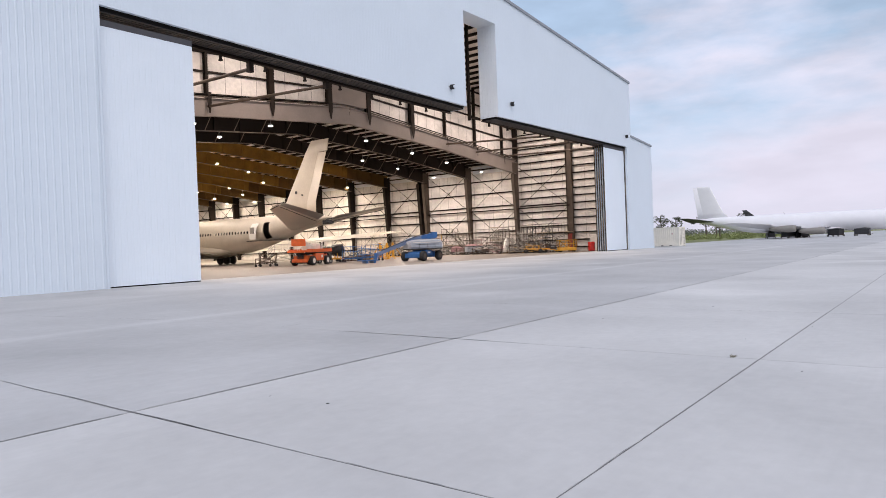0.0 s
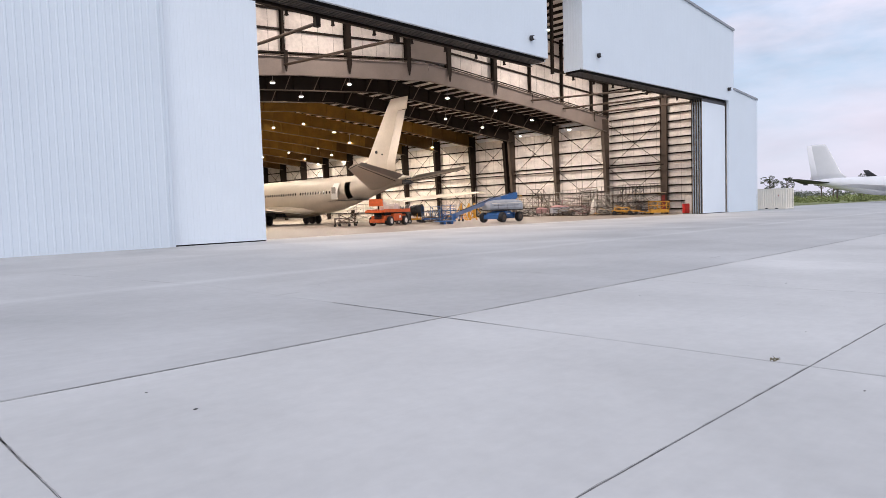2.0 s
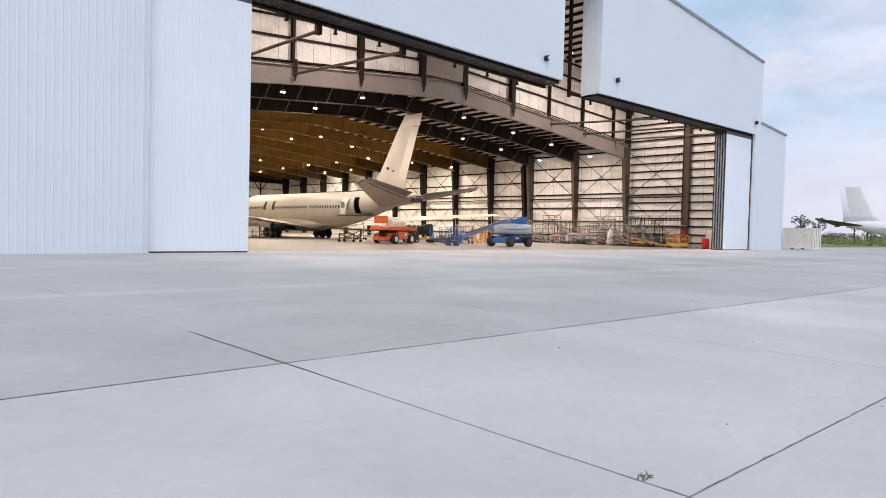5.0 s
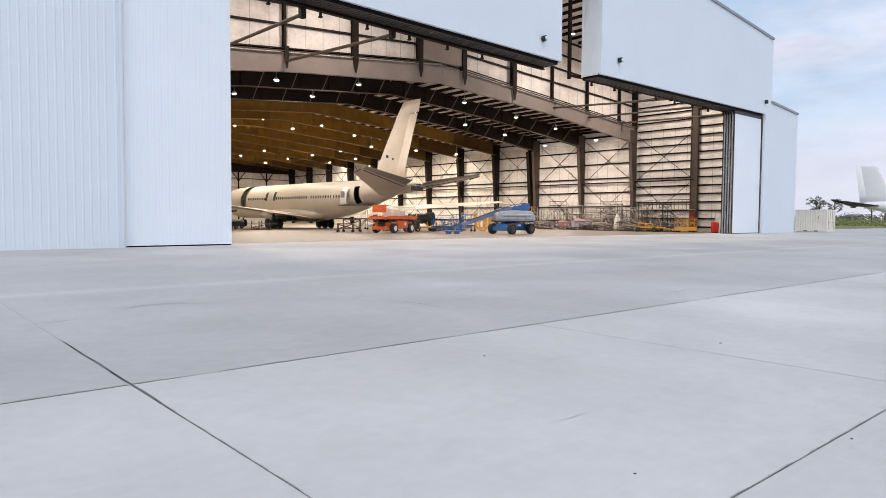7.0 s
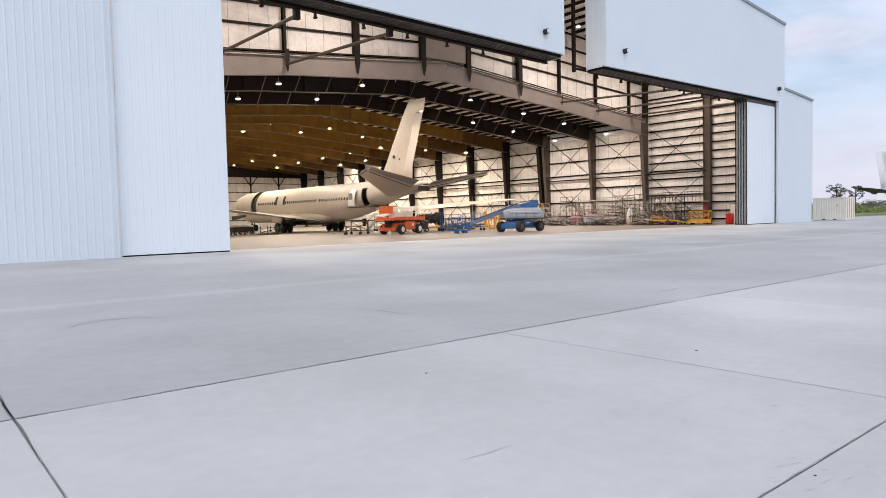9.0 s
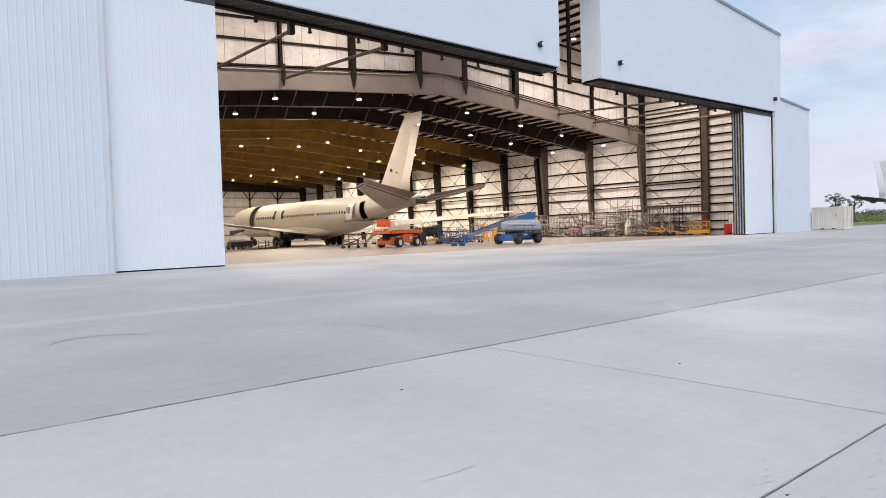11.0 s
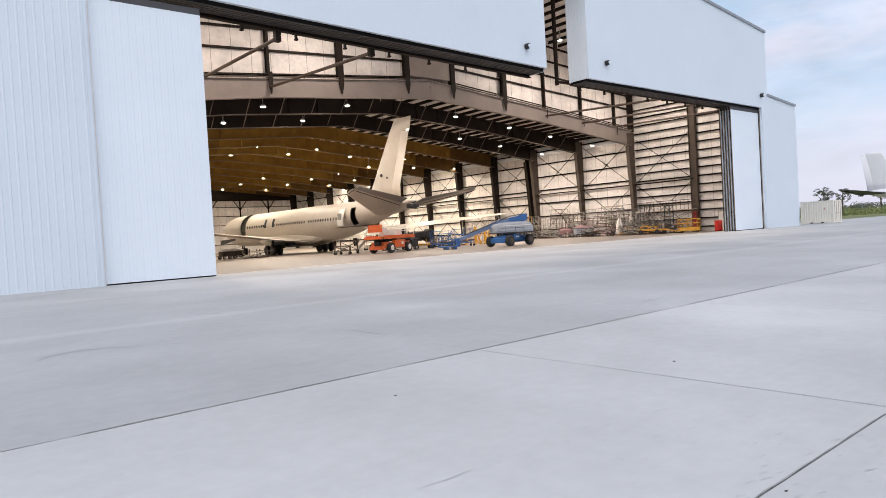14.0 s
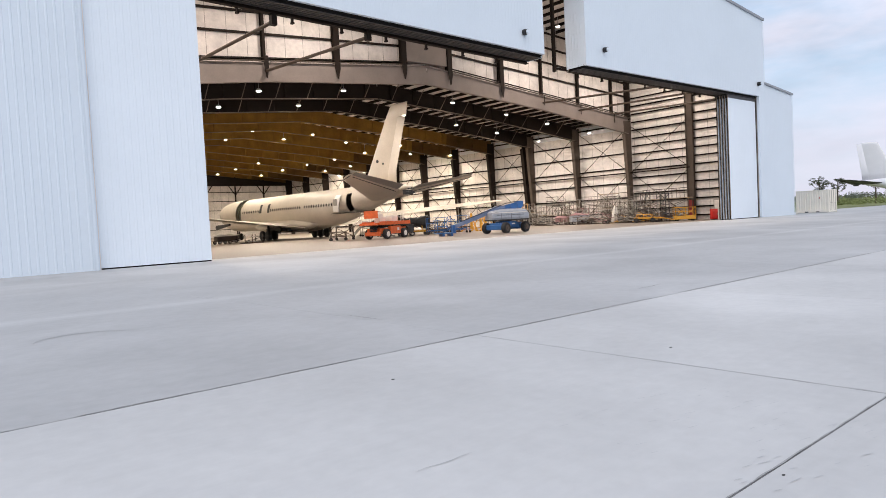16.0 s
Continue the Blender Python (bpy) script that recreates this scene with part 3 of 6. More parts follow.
# struts from the first girder to the door header
for x in (53.4, 59.3, 65.5, 22.6, 16.7, 10.6):
    st = thing("header_strut", "brown steel tube strut from the girder to the door header", "steel strut", pose(x, 33, 0), "header struts")
    bm = B()
    pipe(bm, (0, 7.0, 12.9 if abs(x - XC) < 20 else 12.5), (-0.4, -6.75, 12.05), 0.1, 10)
    part("tube", bm, M_COLUMN, st)
    bm = B()
    box(bm, -0.55, -0.25, -6.9, -6.6, 11.85, ZH + 0.3)
    part("bracket", bm, M_STEEL, st)
hb = thing("header_beam", "brown steel beam behind the door header, with small track hangers", "steel beam", pose(XC, 26.22, 0))
for a, b, za, zb in ((-30.9, S0 - XC, west_head(X0) - 0.12, west_head(S0) - 0.12), (S1 - XC, 30.9, ZH + 0.0, ZH + 0.0)):
    bm = B()
    ibeam(bm, (a, 0, za), (b, 0, zb), 0.3, 0.4)
    part("flange_beam", bm, M_STEEL, hb)
    x = a + 1.2
    while x < b:
        z = za + (zb - za) * (x - a) / (b - a)
        bm = B()
        box(bm, x - 0.05, x + 0.05, 0.05, 0.2, z - 0.45, z - 0.2)
        box(bm, x - 0.08, x + 0.08, 0.02, 0.22, z - 0.5, z - 0.42)
        part("track_hanger", bm, M_STEEL, hb)
        x += 3.05
bm = B()
ibeam(bm, (S1 - 0.1 - XC, 1.28, ZH + 0.05), (S1 - 0.1 - XC, 1.28, front_top(S1) - 0.65), 0.2, 0.2)
box(bm, S1 - 0.06 - XC, S1 + 1.6 - XC, 1.2, 1.36, ZH + 0.25, ZH + 0.4)
part("slot_post", bm, M_STEEL, hb, "upright post behind the tail slot")


# ---- ground ----
bm = B()
s = 3000
v = [bm.verts.new(p) for p in ((-s, -s, -0.14), (s, -s, -0.14), (s, s, -0.14), (-s, s, -0.14))]
bm.faces.new(v)
struct("ground", bm, M_GRASS, "rough green field grass around the apron", "ground")
bm = B()
box(bm, -120, 420, -160, 24.4, -0.13, -0.0025)
box(bm, -120, 420, 24.4, 33.0, -0.13, -0.028)
box(bm, XI0, XI1, 33.0, YE, -0.13, -0.028)
apron = struct("pavement_bed", bm, M_JOINT, "dark joint bed under the apron slabs", "pavement")
bm = B()
box(bm, XI0 + 0.02, XI1 - 0.02, 26.62, YE - 0.02, -0.027, 0.0)
struct("floor_hangar", bm, M_FLOOR, "smooth beige concrete hangar floor", "floor")
bm = B()
box(bm, X0 + 0.1, X1 - 0.1, 26.30, 26.615, -0.027, 0.003)
struct("floor_threshold", bm, M_SILL, "pale concrete sill strip under the doors", "floor")

# ---- lamps ----
M_LENS = glow("lamp_lens", (1.0, 0.90, 0.76), 60.0)
M_HOOD = mat("lamp_housing", (0.35, 0.34, 0.33), 0.4, 0.6, 0.1)
M_BLACK = mat("black_rubber", (0.02, 0.02, 0.022), 0.7, 0, 0.2, 4)


def bay_lamp():
    ob = thing("high_bay_lamp", "round high-bay lamp, lit, hung under the roof", "ceiling lamp", None, "high-bay lamps")
    bm = B()
    pipe(bm, (0, 0, 0.06), (0, 0, 0.26), 0.26, 12, 0.12)
    part("hood", bm, M_HOOD, ob)
    bm = B()
    pipe(bm, (0, 0, 0.0), (0, 0, 0.055), 0.15, 12, 0.2)
    part("lens", bm, M_LENS, ob, "glowing warm white lens")
    bm = B()
    pipe(bm, (0, 0, 0.26), (0, 0, 1.3), 0.02, 6)
    part("stem", bm, M_HOOD, ob)
    return ob


lamp = bay_lamp()
spots = [(XC + x, y) for y in (44.6, 52.7) for x in (-29, -21.5, -13.8, -5.8, 7.0, 14.7, 21.4, 29.1)]
spots += [(XC + x, y) for x, y in ((-1.1, 73.0), (5.9, 70.5), (12.0, 72.2), (18.7, 68.9), (24.2, 73.8), (29.2, 70.3), (-0.9, 81.7), (4.9, 76.4),
                                   (6.1, 78.8), (18.9, 77.9), (19.3, 87.1), (25.3, 91.9), (19.4, 96.2), (30.8, 96.1), (12.8, 100.9), (25.6, 100.7),
                                   (19.8, 105.8), (31.0, 104.6), (13.6, 111.9), (26.0, 110.0), (20.5, 116.0), (14.1, 121.6))]
spots += [(XC + x, y) for y in (72.0, 88.0, 103.0) for x in (-28.0, -21.0, -14.0)]
first_spot = True
for x, y in spots:
    at = pose(x, y, roof_under(x) - 1.3)
    if first_spot:
        lamp.matrix_basis = at
        first_spot = False
    else:
        copy_thing(lamp, at)
for x, y, z in ((XC + 0.4, 34.0, 20.3), (XC + 12.6, 35.4, 19.05), (XC - 12, 33.5, 19.2), (XC + 24, 33.5, 18.0), (XC - 24, 33.5, 18.0), (XC + 1.5, 37.5, 18.2)):
    copy_thing(lamp, pose(x, y, z))


def lamp_light(name, x, y, z, watts, col=(1.0, 0.87, 0.79), size=0.4):
    d = bpy.data.lights.new(name, "AREA")
    d.shape, d.size, d.energy, d.color = "DISK", size, watts, col
    ob = new(name, d)
    ob.matrix_world = pose(x, y, z)


for y, xs in ((44.6, (-21.5, -5.8, 7.0, 21.4)), (52.7, (-21.5, -5.8, 7.0, 21.4)), (72.0, (-21.0, -1.1, 12.0, 24.2)), (88.0, (-21.0, -1.0, 12.0, 25.3)), (103.0, (-14.0, 12.8, 25.6))):
    for x in xs:
        lamp_light("high_bay_light", XC + x, y, roof_under(XC + x) - 1.35, (1350 if x > 20 else 950) if y < 60 else 1850, (1.0, 0.87, 0.79) if y < 60 else (1.0, 0.86, 0.70))
for i in (-24, -12, 12, 24):
    lamp_light("front_bay_light", XC + i, 33.5, 19.15 if abs(i) < 20 else 17.95, 1150 if i > 20 else 1200)

# wall packs on the fascia
for x, z in ((33.65, 13.55), (42.5, 13.5), (68.1, 13.35)):
    ob = thing("wall_lamp", "small black wall lamp on the white fascia, unlit", "wall lamp", pose(x, YF, z), "fascia lamps")
    bm = B()
    pipe(bm, (0, -0.36, -0.02), (0, -0.05, -0.02), 0.17, 14, 0.2)
    box(bm, -0.1, 0.1, -0.05, 0.0, -0.12, 0.1)
    part("housing", bm, M_BLACK, ob)
    bm = B()
    pipe(bm, (-0.02, -0.45, -0.04), (0.0, -0.365, -0.04), 0.1, 14, 0.155)
    part("lens", bm, M_SIDING, ob, "pale frosted lens")


# ---- aircraft ----
M_PRIMER = mat("beige_aircraft_paint", (0.53, 0.475, 0.40), 0.5, 0, 0.15, 0.4, 8)
M_GREYPAINT = mat("light_grey_aircraft_paint", (0.84, 0.83, 0.85), 0.5, 0, 0.05, 0.5, 8)
M_PANEL = mat("grey_control_surface", (0.25, 0.235, 0.215), 0.5, 0, 0.1, 0.6, 9)
M_DARKWIN = mat("dark_window_glass", (0.02, 0.022, 0.026), 0.15)
M_WHITE = mat("white_door_lining", (0.74, 0.72, 0.68), 0.5, 0, 0.06)
M_METAL = mat("bare_aluminium", (0.55, 0.55, 0.55), 0.3, 0.9, 0.1)
M_DARK = mat("dark_steel", (0.04, 0.04, 0.042), 0.5, 0.3, 0.2, 3)
M_FRAME = mat("green_primed_frame", (0.12, 0.12, 0.08), 0.6)


def smoothstep(a, b, x):
    t = min(1, max(0, (x - a) / (b - a)))
    return t * t * (3 - 2 * t)


FUS_L, FUS_R, FUS_Z = 43.0, 1.88, 3.2


def fuselage_section(y):
    """Half width, half height and centre height, y metres ahead of the tail cone's end."""
    tail = 1 - (1 - min(1, y / 17.0)) ** 1.75
    nose = math.sqrt(max(0.0, 1 - max(0.0, (y - (FUS_L - 6)) / 6.0) ** 2.0))
    k = max(0.02, tail * nose)
    r = max(0.12, FUS_R * nose * (1 - (1 - min(1, y / 15.0)) ** 2.3))
    rz = max(0.14, 2.05 * k)
    top = 5.2 - 0.55 * (1 - min(1, y / 8.0)) ** 2 - 1.3 * (1 - nose)
    return r, rz, max(top - rz, 3.2)


def foil(le, chord, thick, along, up, n=9):
    """A closed aerofoil ring: le the leading edge, along the way to the trailing edge."""
    le, along, up = Vector(le), Vector(along), Vector(up)
    pts = []
    for i in range(n):
        u = (1 - math.cos(math.pi * i / (n - 1))) / 2
        h = thick * chord * 2.6 * (0.2969 * math.sqrt(u) - 0.126 * u - 0.3516 * u * u + 0.2843 * u ** 3 - 0.1015 * u ** 4) * 1.9
        pts.append((u, h))
    ring = [le + along * u * chord + up * h for u, h in pts] + [le + along * u * chord - up * h for u, h in pts[-2:0:-1]]
    return ring


def aircraft(name, label, at, paint, opened, engines):
    ob = thing(name, label, "airplane", at)
    ys = sorted({0.0, 0.6, 1.2, 2, 3, 4, 5, 6, 7, 7.9, 8.75, 10, 11, 12.5, 14, 16, 18, 20, 22, 24, 26, 28, 30, 32, 33.3, 34.9, 36, 37.5, 39, 40.2, 41.2, 42, 42.6, 42.9})
    n = 48
    bm = B()
    rings = []
    for y in ys:
        r, rz, zc = fuselage_section(y)
        rings.append([(r * math.cos(2 * math.pi * i / n), y, zc + rz * math.sin(2 * math.pi * i / n)) for i in range(n)])
    loft(bm, rings)
    if opened:
        gone = []
        for f in bm.faces:
            c = f.calc_center_median()
            if c.x < 0 and 7.9 < c.y < 8.75 and 2.8 < c.z < 4.45:
                gone.append(f)
            if c.x < 0.6 and 33.3 < c.y < 34.9 and c.z > 2.2:
                gone.append(f)
        bmesh.ops.delete(bm, geom=gone, context="FACES")
    part("fuselage", bm, paint, ob, "", True)
    if opened:
        bm = B()
        box(bm, -1.6, 1.6, 7, 40, 2.55, 2.6)
        part("cabin_floor", bm, M_DARK, ob, "dark bare cabin floor")
        bm = B()
        for y in (33.5, 34.1, 34.7):
            bm = B()
            loft(bm, [[((1.75 + k) * math.cos(2 * math.pi * i / 20), y + d, 3.15 + (1.9 + k) * math.sin(2 * math.pi * i / 20)) for i in range(20)]
                      for k, d in ((0, 0), (-0.08, 0), (-0.08, 0.06), (0, 0.06))], False)
            part("hoop_frame", bm, M_FRAME, ob, "dark green primed hoop frame")
        # passenger door leaf swung out ahead of its opening
        bm = B()
        rings = []
        for y in (9.35, 10.35):
            outer = [(-(2.2 * math.cos(a)), y, 3.1 + 2.15 * math.sin(a)) for a in [radians(-10 + 6 * i) for i in range(9)]]
            inner = [(-(2.1 * math.cos(a)), y, 3.1 + 2.05 * math.sin(a)) for a in [radians(-10 + 6 * i) for i in range(9)]]
            rings.append(outer + inner[::-1])
        loft(bm, rings)
        leaf = part("passenger_door", bm, M_WHITE, ob, "open passenger door swung forward")
        bm = B()
        box(bm, -2.26, -2.19, 9.55, 10.15, 3.35, 4.0)
        part("door_liner", bm, M_PANEL, leaf, "grey inner lining")
        # two dark over-wing exits
        for y in (25.5, 27.6):
            bm = B()
            r, rz, zc = fuselage_section(y)
            rings = [[(-(r + d) * math.cos(a), yy, zc + (rz + d) * math.sin(a)) for d, yy in ((0.012, y - 0.27), (0.012, y + 0.27), (-0.05, y + 0.27), (-0.05, y - 0.27))]
                     for a in [radians(2 + 6 * i) for i in range(6)]]
            loft(bm, rings)
            part("overwing_exit", bm, M_BLACK, ob, "dark open over-wing exit")
    # cabin windows
    wb = B()
    for i in range(8):
        wb.verts.new((0, 0.12 * math.cos(math.pi * 2 * i / 8), 0.17 * math.sin(math.pi * 2 * i / 8)))
    wb.verts.ensure_lookup_table()
    f = wb.faces.new(wb.verts[:])
    ext = bmesh.ops.extrude_face_region(wb, geom=[f])
    bmesh.ops.translate(wb, verts=[g for g in ext["geom"] if isinstance(g, bmesh.types.BMVert)], vec=(-0.03, 0, 0))
    win = mesh_of("cabin_window", wb, M_DARKWIN)
    if opened:
        y = 11.2
        while y < 33:
            if not (16.9 < y < 17.7 or 25.1 < y < 28.0):
                r, rz, zc = fuselage_section(y)
                zz = 3.52
                x = -r * math.sqrt(max(0, 1 - ((zz - zc) / rz) ** 2))
                again("cabin_window", win, ob, Matrix.Translation((x + 0.012, y, zz)) @ Matrix.Rotation(radians(8), 4, "Y"))
            y += 0.51
    # fin, rudder, tailplane
    aft, up3, side = (0, -1, 0), (0, 0, 1), (1, 0, 0)
    bm = B()
    if engines:
        loft(bm, [foil((0, 8.6, 4.9), 6.0, 0.06, aft, side), foil((0, 7.1, 6.3), 4.6, 0.06, aft, side), foil((0, 4.5, 12.0), 3.0, 0.06, aft, side), foil((0, 4.1, 12.4), 2.5, 0.05, aft, side)])
    else:
        loft(bm, [foil((0, 8.6, 4.9), 5.2, 0.09, aft, side), foil((0, 6.9, 6.3), 3.55, 0.09, aft, side),
                  foil((0, 3.57, 11.18), 2.1, 0.09, aft, side), foil((0, 3.55, 11.22), 3.3, 0.07, aft, side), foil((0, 2.6, 12.4), 2.6, 0.07, aft, side)])
    part("fin", bm, paint, ob, "", True)
    bm = B()
    if engines:
        loft(bm, [foil((0, 2.72, 4.85), 1.1, 0.05, aft, side), foil((0, 2.7, 6.3), 1.2, 0.05, aft, side), foil((0, 1.6, 12.2), 0.9, 0.05, aft, side)])
    else:
        loft(bm, [foil((0, 3.62, 4.85), 1.35, 0.10, aft, side), foil((0, 3.5, 6.3), 1.3, 0.10, aft, side), foil((0, 1.62, 11.15), 1.2, 0.10, aft, side)])
    part("rudder", bm, paint, ob, "pale rudder with a hinge gap", True)
    for s in (-1, 1):
        bm = B()
        if engines:
            loft(bm, [foil((s * 0.5, 5.7, 4.2), 4.6, 0.06, aft, up3), foil((s * 6.9, 0.8, 5.1), 1.45, 0.06, aft, up3), foil((s * 7.15, 0.1, 5.15), 0.7, 0.05, aft, up3)])
        else:
            up = Vector((0, 0.2, 1))
            loft(bm, [foil((s * 0.5, 5.7, 3.5), 4.6, 0.085, (0, -1, 0.19), up), foil((s * 6.9, 0.8, 5.25), 1.45, 0.075, (0, -1, 0.24), up), foil((s * 7.15, 0.1, 5.44), 0.7, 0.06, (0, -1, 0.24), up)])
        stab = part("tailplane", bm, M_DARK if engines else paint, ob, "dark grey tailplane" if engines else "", True)
        bm = B()
        if engines:
            loft(bm, [foil((s * 0.9, 1.2, 4.2), 1.2, 0.07, aft, up3), foil((s * 6.8, -0.6, 5.08), 0.6, 0.07, aft, up3)])
        else:
            loft(bm, [foil((s * 0.9, 1.25, 4.42), 1.25, 0.09, (0, -1, 0.3), up), foil((s * 6.8, -0.55, 5.56), 0.6, 0.09, (0, -1, 0.3), up)])
        part("elevator", bm, M_DARK if engines else M_PANEL, stab, "grey elevator", True)
    if opened:
        for y, z, r in ((4.9, 7.35, 0.16), (3.98, 7.05, 0.09)):
            bm = B()
            pipe(bm, (-0.27, y, z), (-0.2, y, z), r, 12)
            part("fin_fitting", bm, M_DARK, ob, "small dark round fin fitting")
        # fairing bullet and panel seams of the tail
        for s in (-1, 1):
            bm = B()
            bar(bm, (s * 1.0, 1.15, 4.22), (s * 6.8, -0.62, 5.38), 0.05, 0.05)
            bar(bm, (s * 6.95, 0.7, 5.2), (s * 7.05, -0.65, 5.5), 0.06, 0.05)
            part("hinge_seam", bm, M_DARK, ob, "dark tailplane hinge seam")
    # tail cone fittings
    bm = B()
    for x in (-0.28, 0.0, 0.28):
        pipe(bm, (x, 0.7, 4.05), (x, 0.05, 4.05), 0.13, 10, 0.11)
    box(bm, -0.4, 0.4, 0.4, 0.9, 3.9, 4.3)
    pipe(bm, (-0.05, 0.5, 4.45), (-0.05, -0.05, 4.45), 0.08, 8)
    part("tail_fitting", bm, M_DARK, ob, "dark bare tail cone fittings")
    # wings
    for s in (-1, 1):
        bm = B()
        loft(bm, [foil((s * 1.2, 28.6, 2.0), 11.2, 0.04, (0, -1, -0.055), (0, 0, 1)), foil((s * 8.0, 23.6, 2.4), 7.4, 0.04, (0, -1, -0.055), (0, 0, 1)),
                  foil((s * 21.4, 13.2, 3.45), 3.4, 0.045, (0, -1, -0.04), (0, 0, 1)), foil((s * 22.2, 12.0, 3.48), 2.0, 0.04, (0, -1, -0.04), (0, 0, 1))])
        wing = part("wing", bm, paint, ob, "", True)
        bm = B()
        loft(bm, [foil((s * 2.0, 18.0, 1.44), 1.5, 0.08, (0, -1, -0.12), (0, 0, 1)), foil((s * 8.0, 16.7, 2.02), 1.3, 0.08, (0, -1, -0.12), (0, 0, 1))])
        part("flap", bm, paint, wing, "inboard flap", True)
        # wing-to-body fairing
        bm = B()
        loft(bm, [[(s * (1.05 + 0.9 * w * math.cos(a)), y, 1.62 + 0.85 * w * math.sin(a)) for a in [math.pi * 2 * i / 12 for i in range(12)]] for y, w in ((15.2, 0.05), (17.0, 0.6), (20, 0.95), (26, 1.0), (29, 0.7), (31, 0.05))])
        part("wing_fairing", bm, paint, ob, "", True)
        # main gear
        bm = B()
        pipe(bm, (s * 3.4, 22.6, 0.55), (s * 3.4, 22.6, 1.9), 0.14, 10)
        bar(bm, (s * 3.4, 21.9, 0.55), (s * 3.4, 23.3, 0.55), 0.16, 0.2)
        pipe(bm, (s * 3.4, 22.6, 0.8), (s * 1.6, 22.9, 1.6), 0.07, 8)
        gear = part("main_gear", bm, M_DARK, ob, "dark main landing gear bogie", True)
        for dy in (-0.7, 0.7):
            for dx in (-0.42, 0.42):
                bm = B()
                c = s * 3.4 + dx
                loft(bm, [[(c + w, 22.6 + dy + r * math.cos(a), 0.56 + r * math.sin(a)) for a in [math.pi * 2 * i / 18 for i in range(18)]] for w, r in ((-0.17, 0.4), (-0.15, 0.53), (-0.08, 0.56), (0.08, 0.56), (0.15, 0.53), (0.17, 0.4))])
                wheel = part("wheel", bm, M_BLACK, gear, "black tyre", True)
        bm = B()
        box(bm, s * 2.6 - 0.02, s * 2.6 + 0.02, 21.2, 24.6, 0.75, 1.5)
        part("gear_door", bm, M_DARK, ob, "dark open gear door")
        if engines:
            for ex, ey, ez in ((8.3, 25.2, 1.35), (14.3, 20.4, 1.95)):
                bm = B()
                rs = ((-2.6, 0.28), (-2.0, 0.42), (-0.2, 0.66), (1.6, 0.72), (2.1, 0.62), (2.12, 0.5), (1.5, 0.48))
                loft(bm, [[(s * ex + r * math.cos(a), ey + d, ez + r * math.sin(a)) for a in [math.pi * 2 * i / 16 for i in range(16)]] for d, r in rs])
                eng = part("engine", bm, M_PANEL, ob, "grey podded jet engine", True)
                bm = B()
                pipe(bm, (s * ex, ey + 1.6, ez), (s * ex, ey + 1.5, ez), 0.5, 14)
                part("intake", bm, M_DARK, eng, "dark engine intake")
                bm = B()
                bar(bm, (s * ex, ey + 0.9, ez + 0.7), (s * ex, ey - 2.2, ez + 0.9), 0.18, 0.6)
                part("pylon", bm, paint, eng)
        else:
            bm = B()
            bar(bm, (s * 8.3, 25.4, 1.75), (s * 8.3, 21.8, 2.0), 0.2, 0.5, 0.2)
            part("pylon", bm, M_DARK, wing, "bare engine pylon")
    # solid dark box added for the deep shade between the main gear
    bm = B()
    box(bm, -2.3, 2.3, 20.3, 25.4, 0.98, 1.35)
    part("belly_shade", bm, M_DARK, ob, "dark box standing in for shade under the belly")
    bm = B()
    pipe(bm, (0, 38.2, 0.45), (0, 38.2, 1.8), 0.1, 8)
    ng = part("nose_gear", bm, M_DARK, ob, "dark nose gear")
    for dx in (-0.25, 0.25):
        bm = B()
        pipe(bm, (dx - 0.1, 38.2, 0.46), (dx + 0.1, 38.2, 0.46), 0.46, 16)
        part("wheel", bm, M_BLACK, ng, "black tyre")
    if engines:
        bm = B()
        loft(bm, [foil((0, 13.6, 5.1), 1.9, 0.08, (0, -1, 0), (1, 0, 0)), foil((0, 11.9, 6.5), 0.9, 0.08, (0, -1, 0), (1, 0, 0))])
        part("blade_antenna", bm, M_DARK, ob, "dark swept blade antenna", True)
    bm = B()
    pipe(bm, (0, 19.5, 5.15), (0, 19.3, 5.6), 0.04, 6, 0.02)
    part("antenna", bm, M_DARK, ob)
    return ob


aircraft("jet_airplane", "beige-primed four-engine jet airliner with open doors, engines removed", pose(XC, 43.0, 0), M_PRIMER, True, False)

aircraft("parked_jet_airplane", "light grey four-engine jet airplane parked on the far apron", pose(150.5, 42.8, 0, 0, 0, 186), M_GREYPAINT, False, True)

# ---- equipment on the hangar floor ----
M_ORANGE = mat("orange_machine_paint", (0.66, 0.125, 0.03), 0.45, 0, 0.3, 3)
M_BLUE = mat("blue_machine_paint", (0.03, 0.125, 0.35), 0.4, 0, 0.25, 3)
M_SLATE = mat("slate_grey_cover_paint", (0.35, 0.38, 0.435), 0.4, 0, 0.25, 2.5)
M_BOOM = mat("dusty_blue_boom_paint", (0.15, 0.21, 0.35), 0.45, 0, 0.25, 2.5)
M_YELLOW = mat("yellow_equipment_paint", (0.62, 0.31, 0.03), 0.55, 0, 0.3, 2.5)
M_RED = mat("red_equipment_paint", (0.55, 0.02, 0.015), 0.4, 0, 0.1, 2)
M_GALV = mat("galvanised_pipe", (0.36, 0.335, 0.30), 0.5, 0.3, 0.2, 3)
M_WORN = mat("worn_brown_steel", (0.095, 0.07, 0.055), 0.6, 0.2, 0.25, 3)
M_PLANK = mat("weathered_plank", (0.38, 0.29, 0.20), 0.8, 0, 0.25, 3)
M_TARP = mat("white_cover_sheet", (0.72, 0.69, 0.64), 0.7, 0, 0.1, 2)
M_PINK = mat("faded_red_cover", (0.30, 0.17, 0.17), 0.7, 0, 0.15, 2)
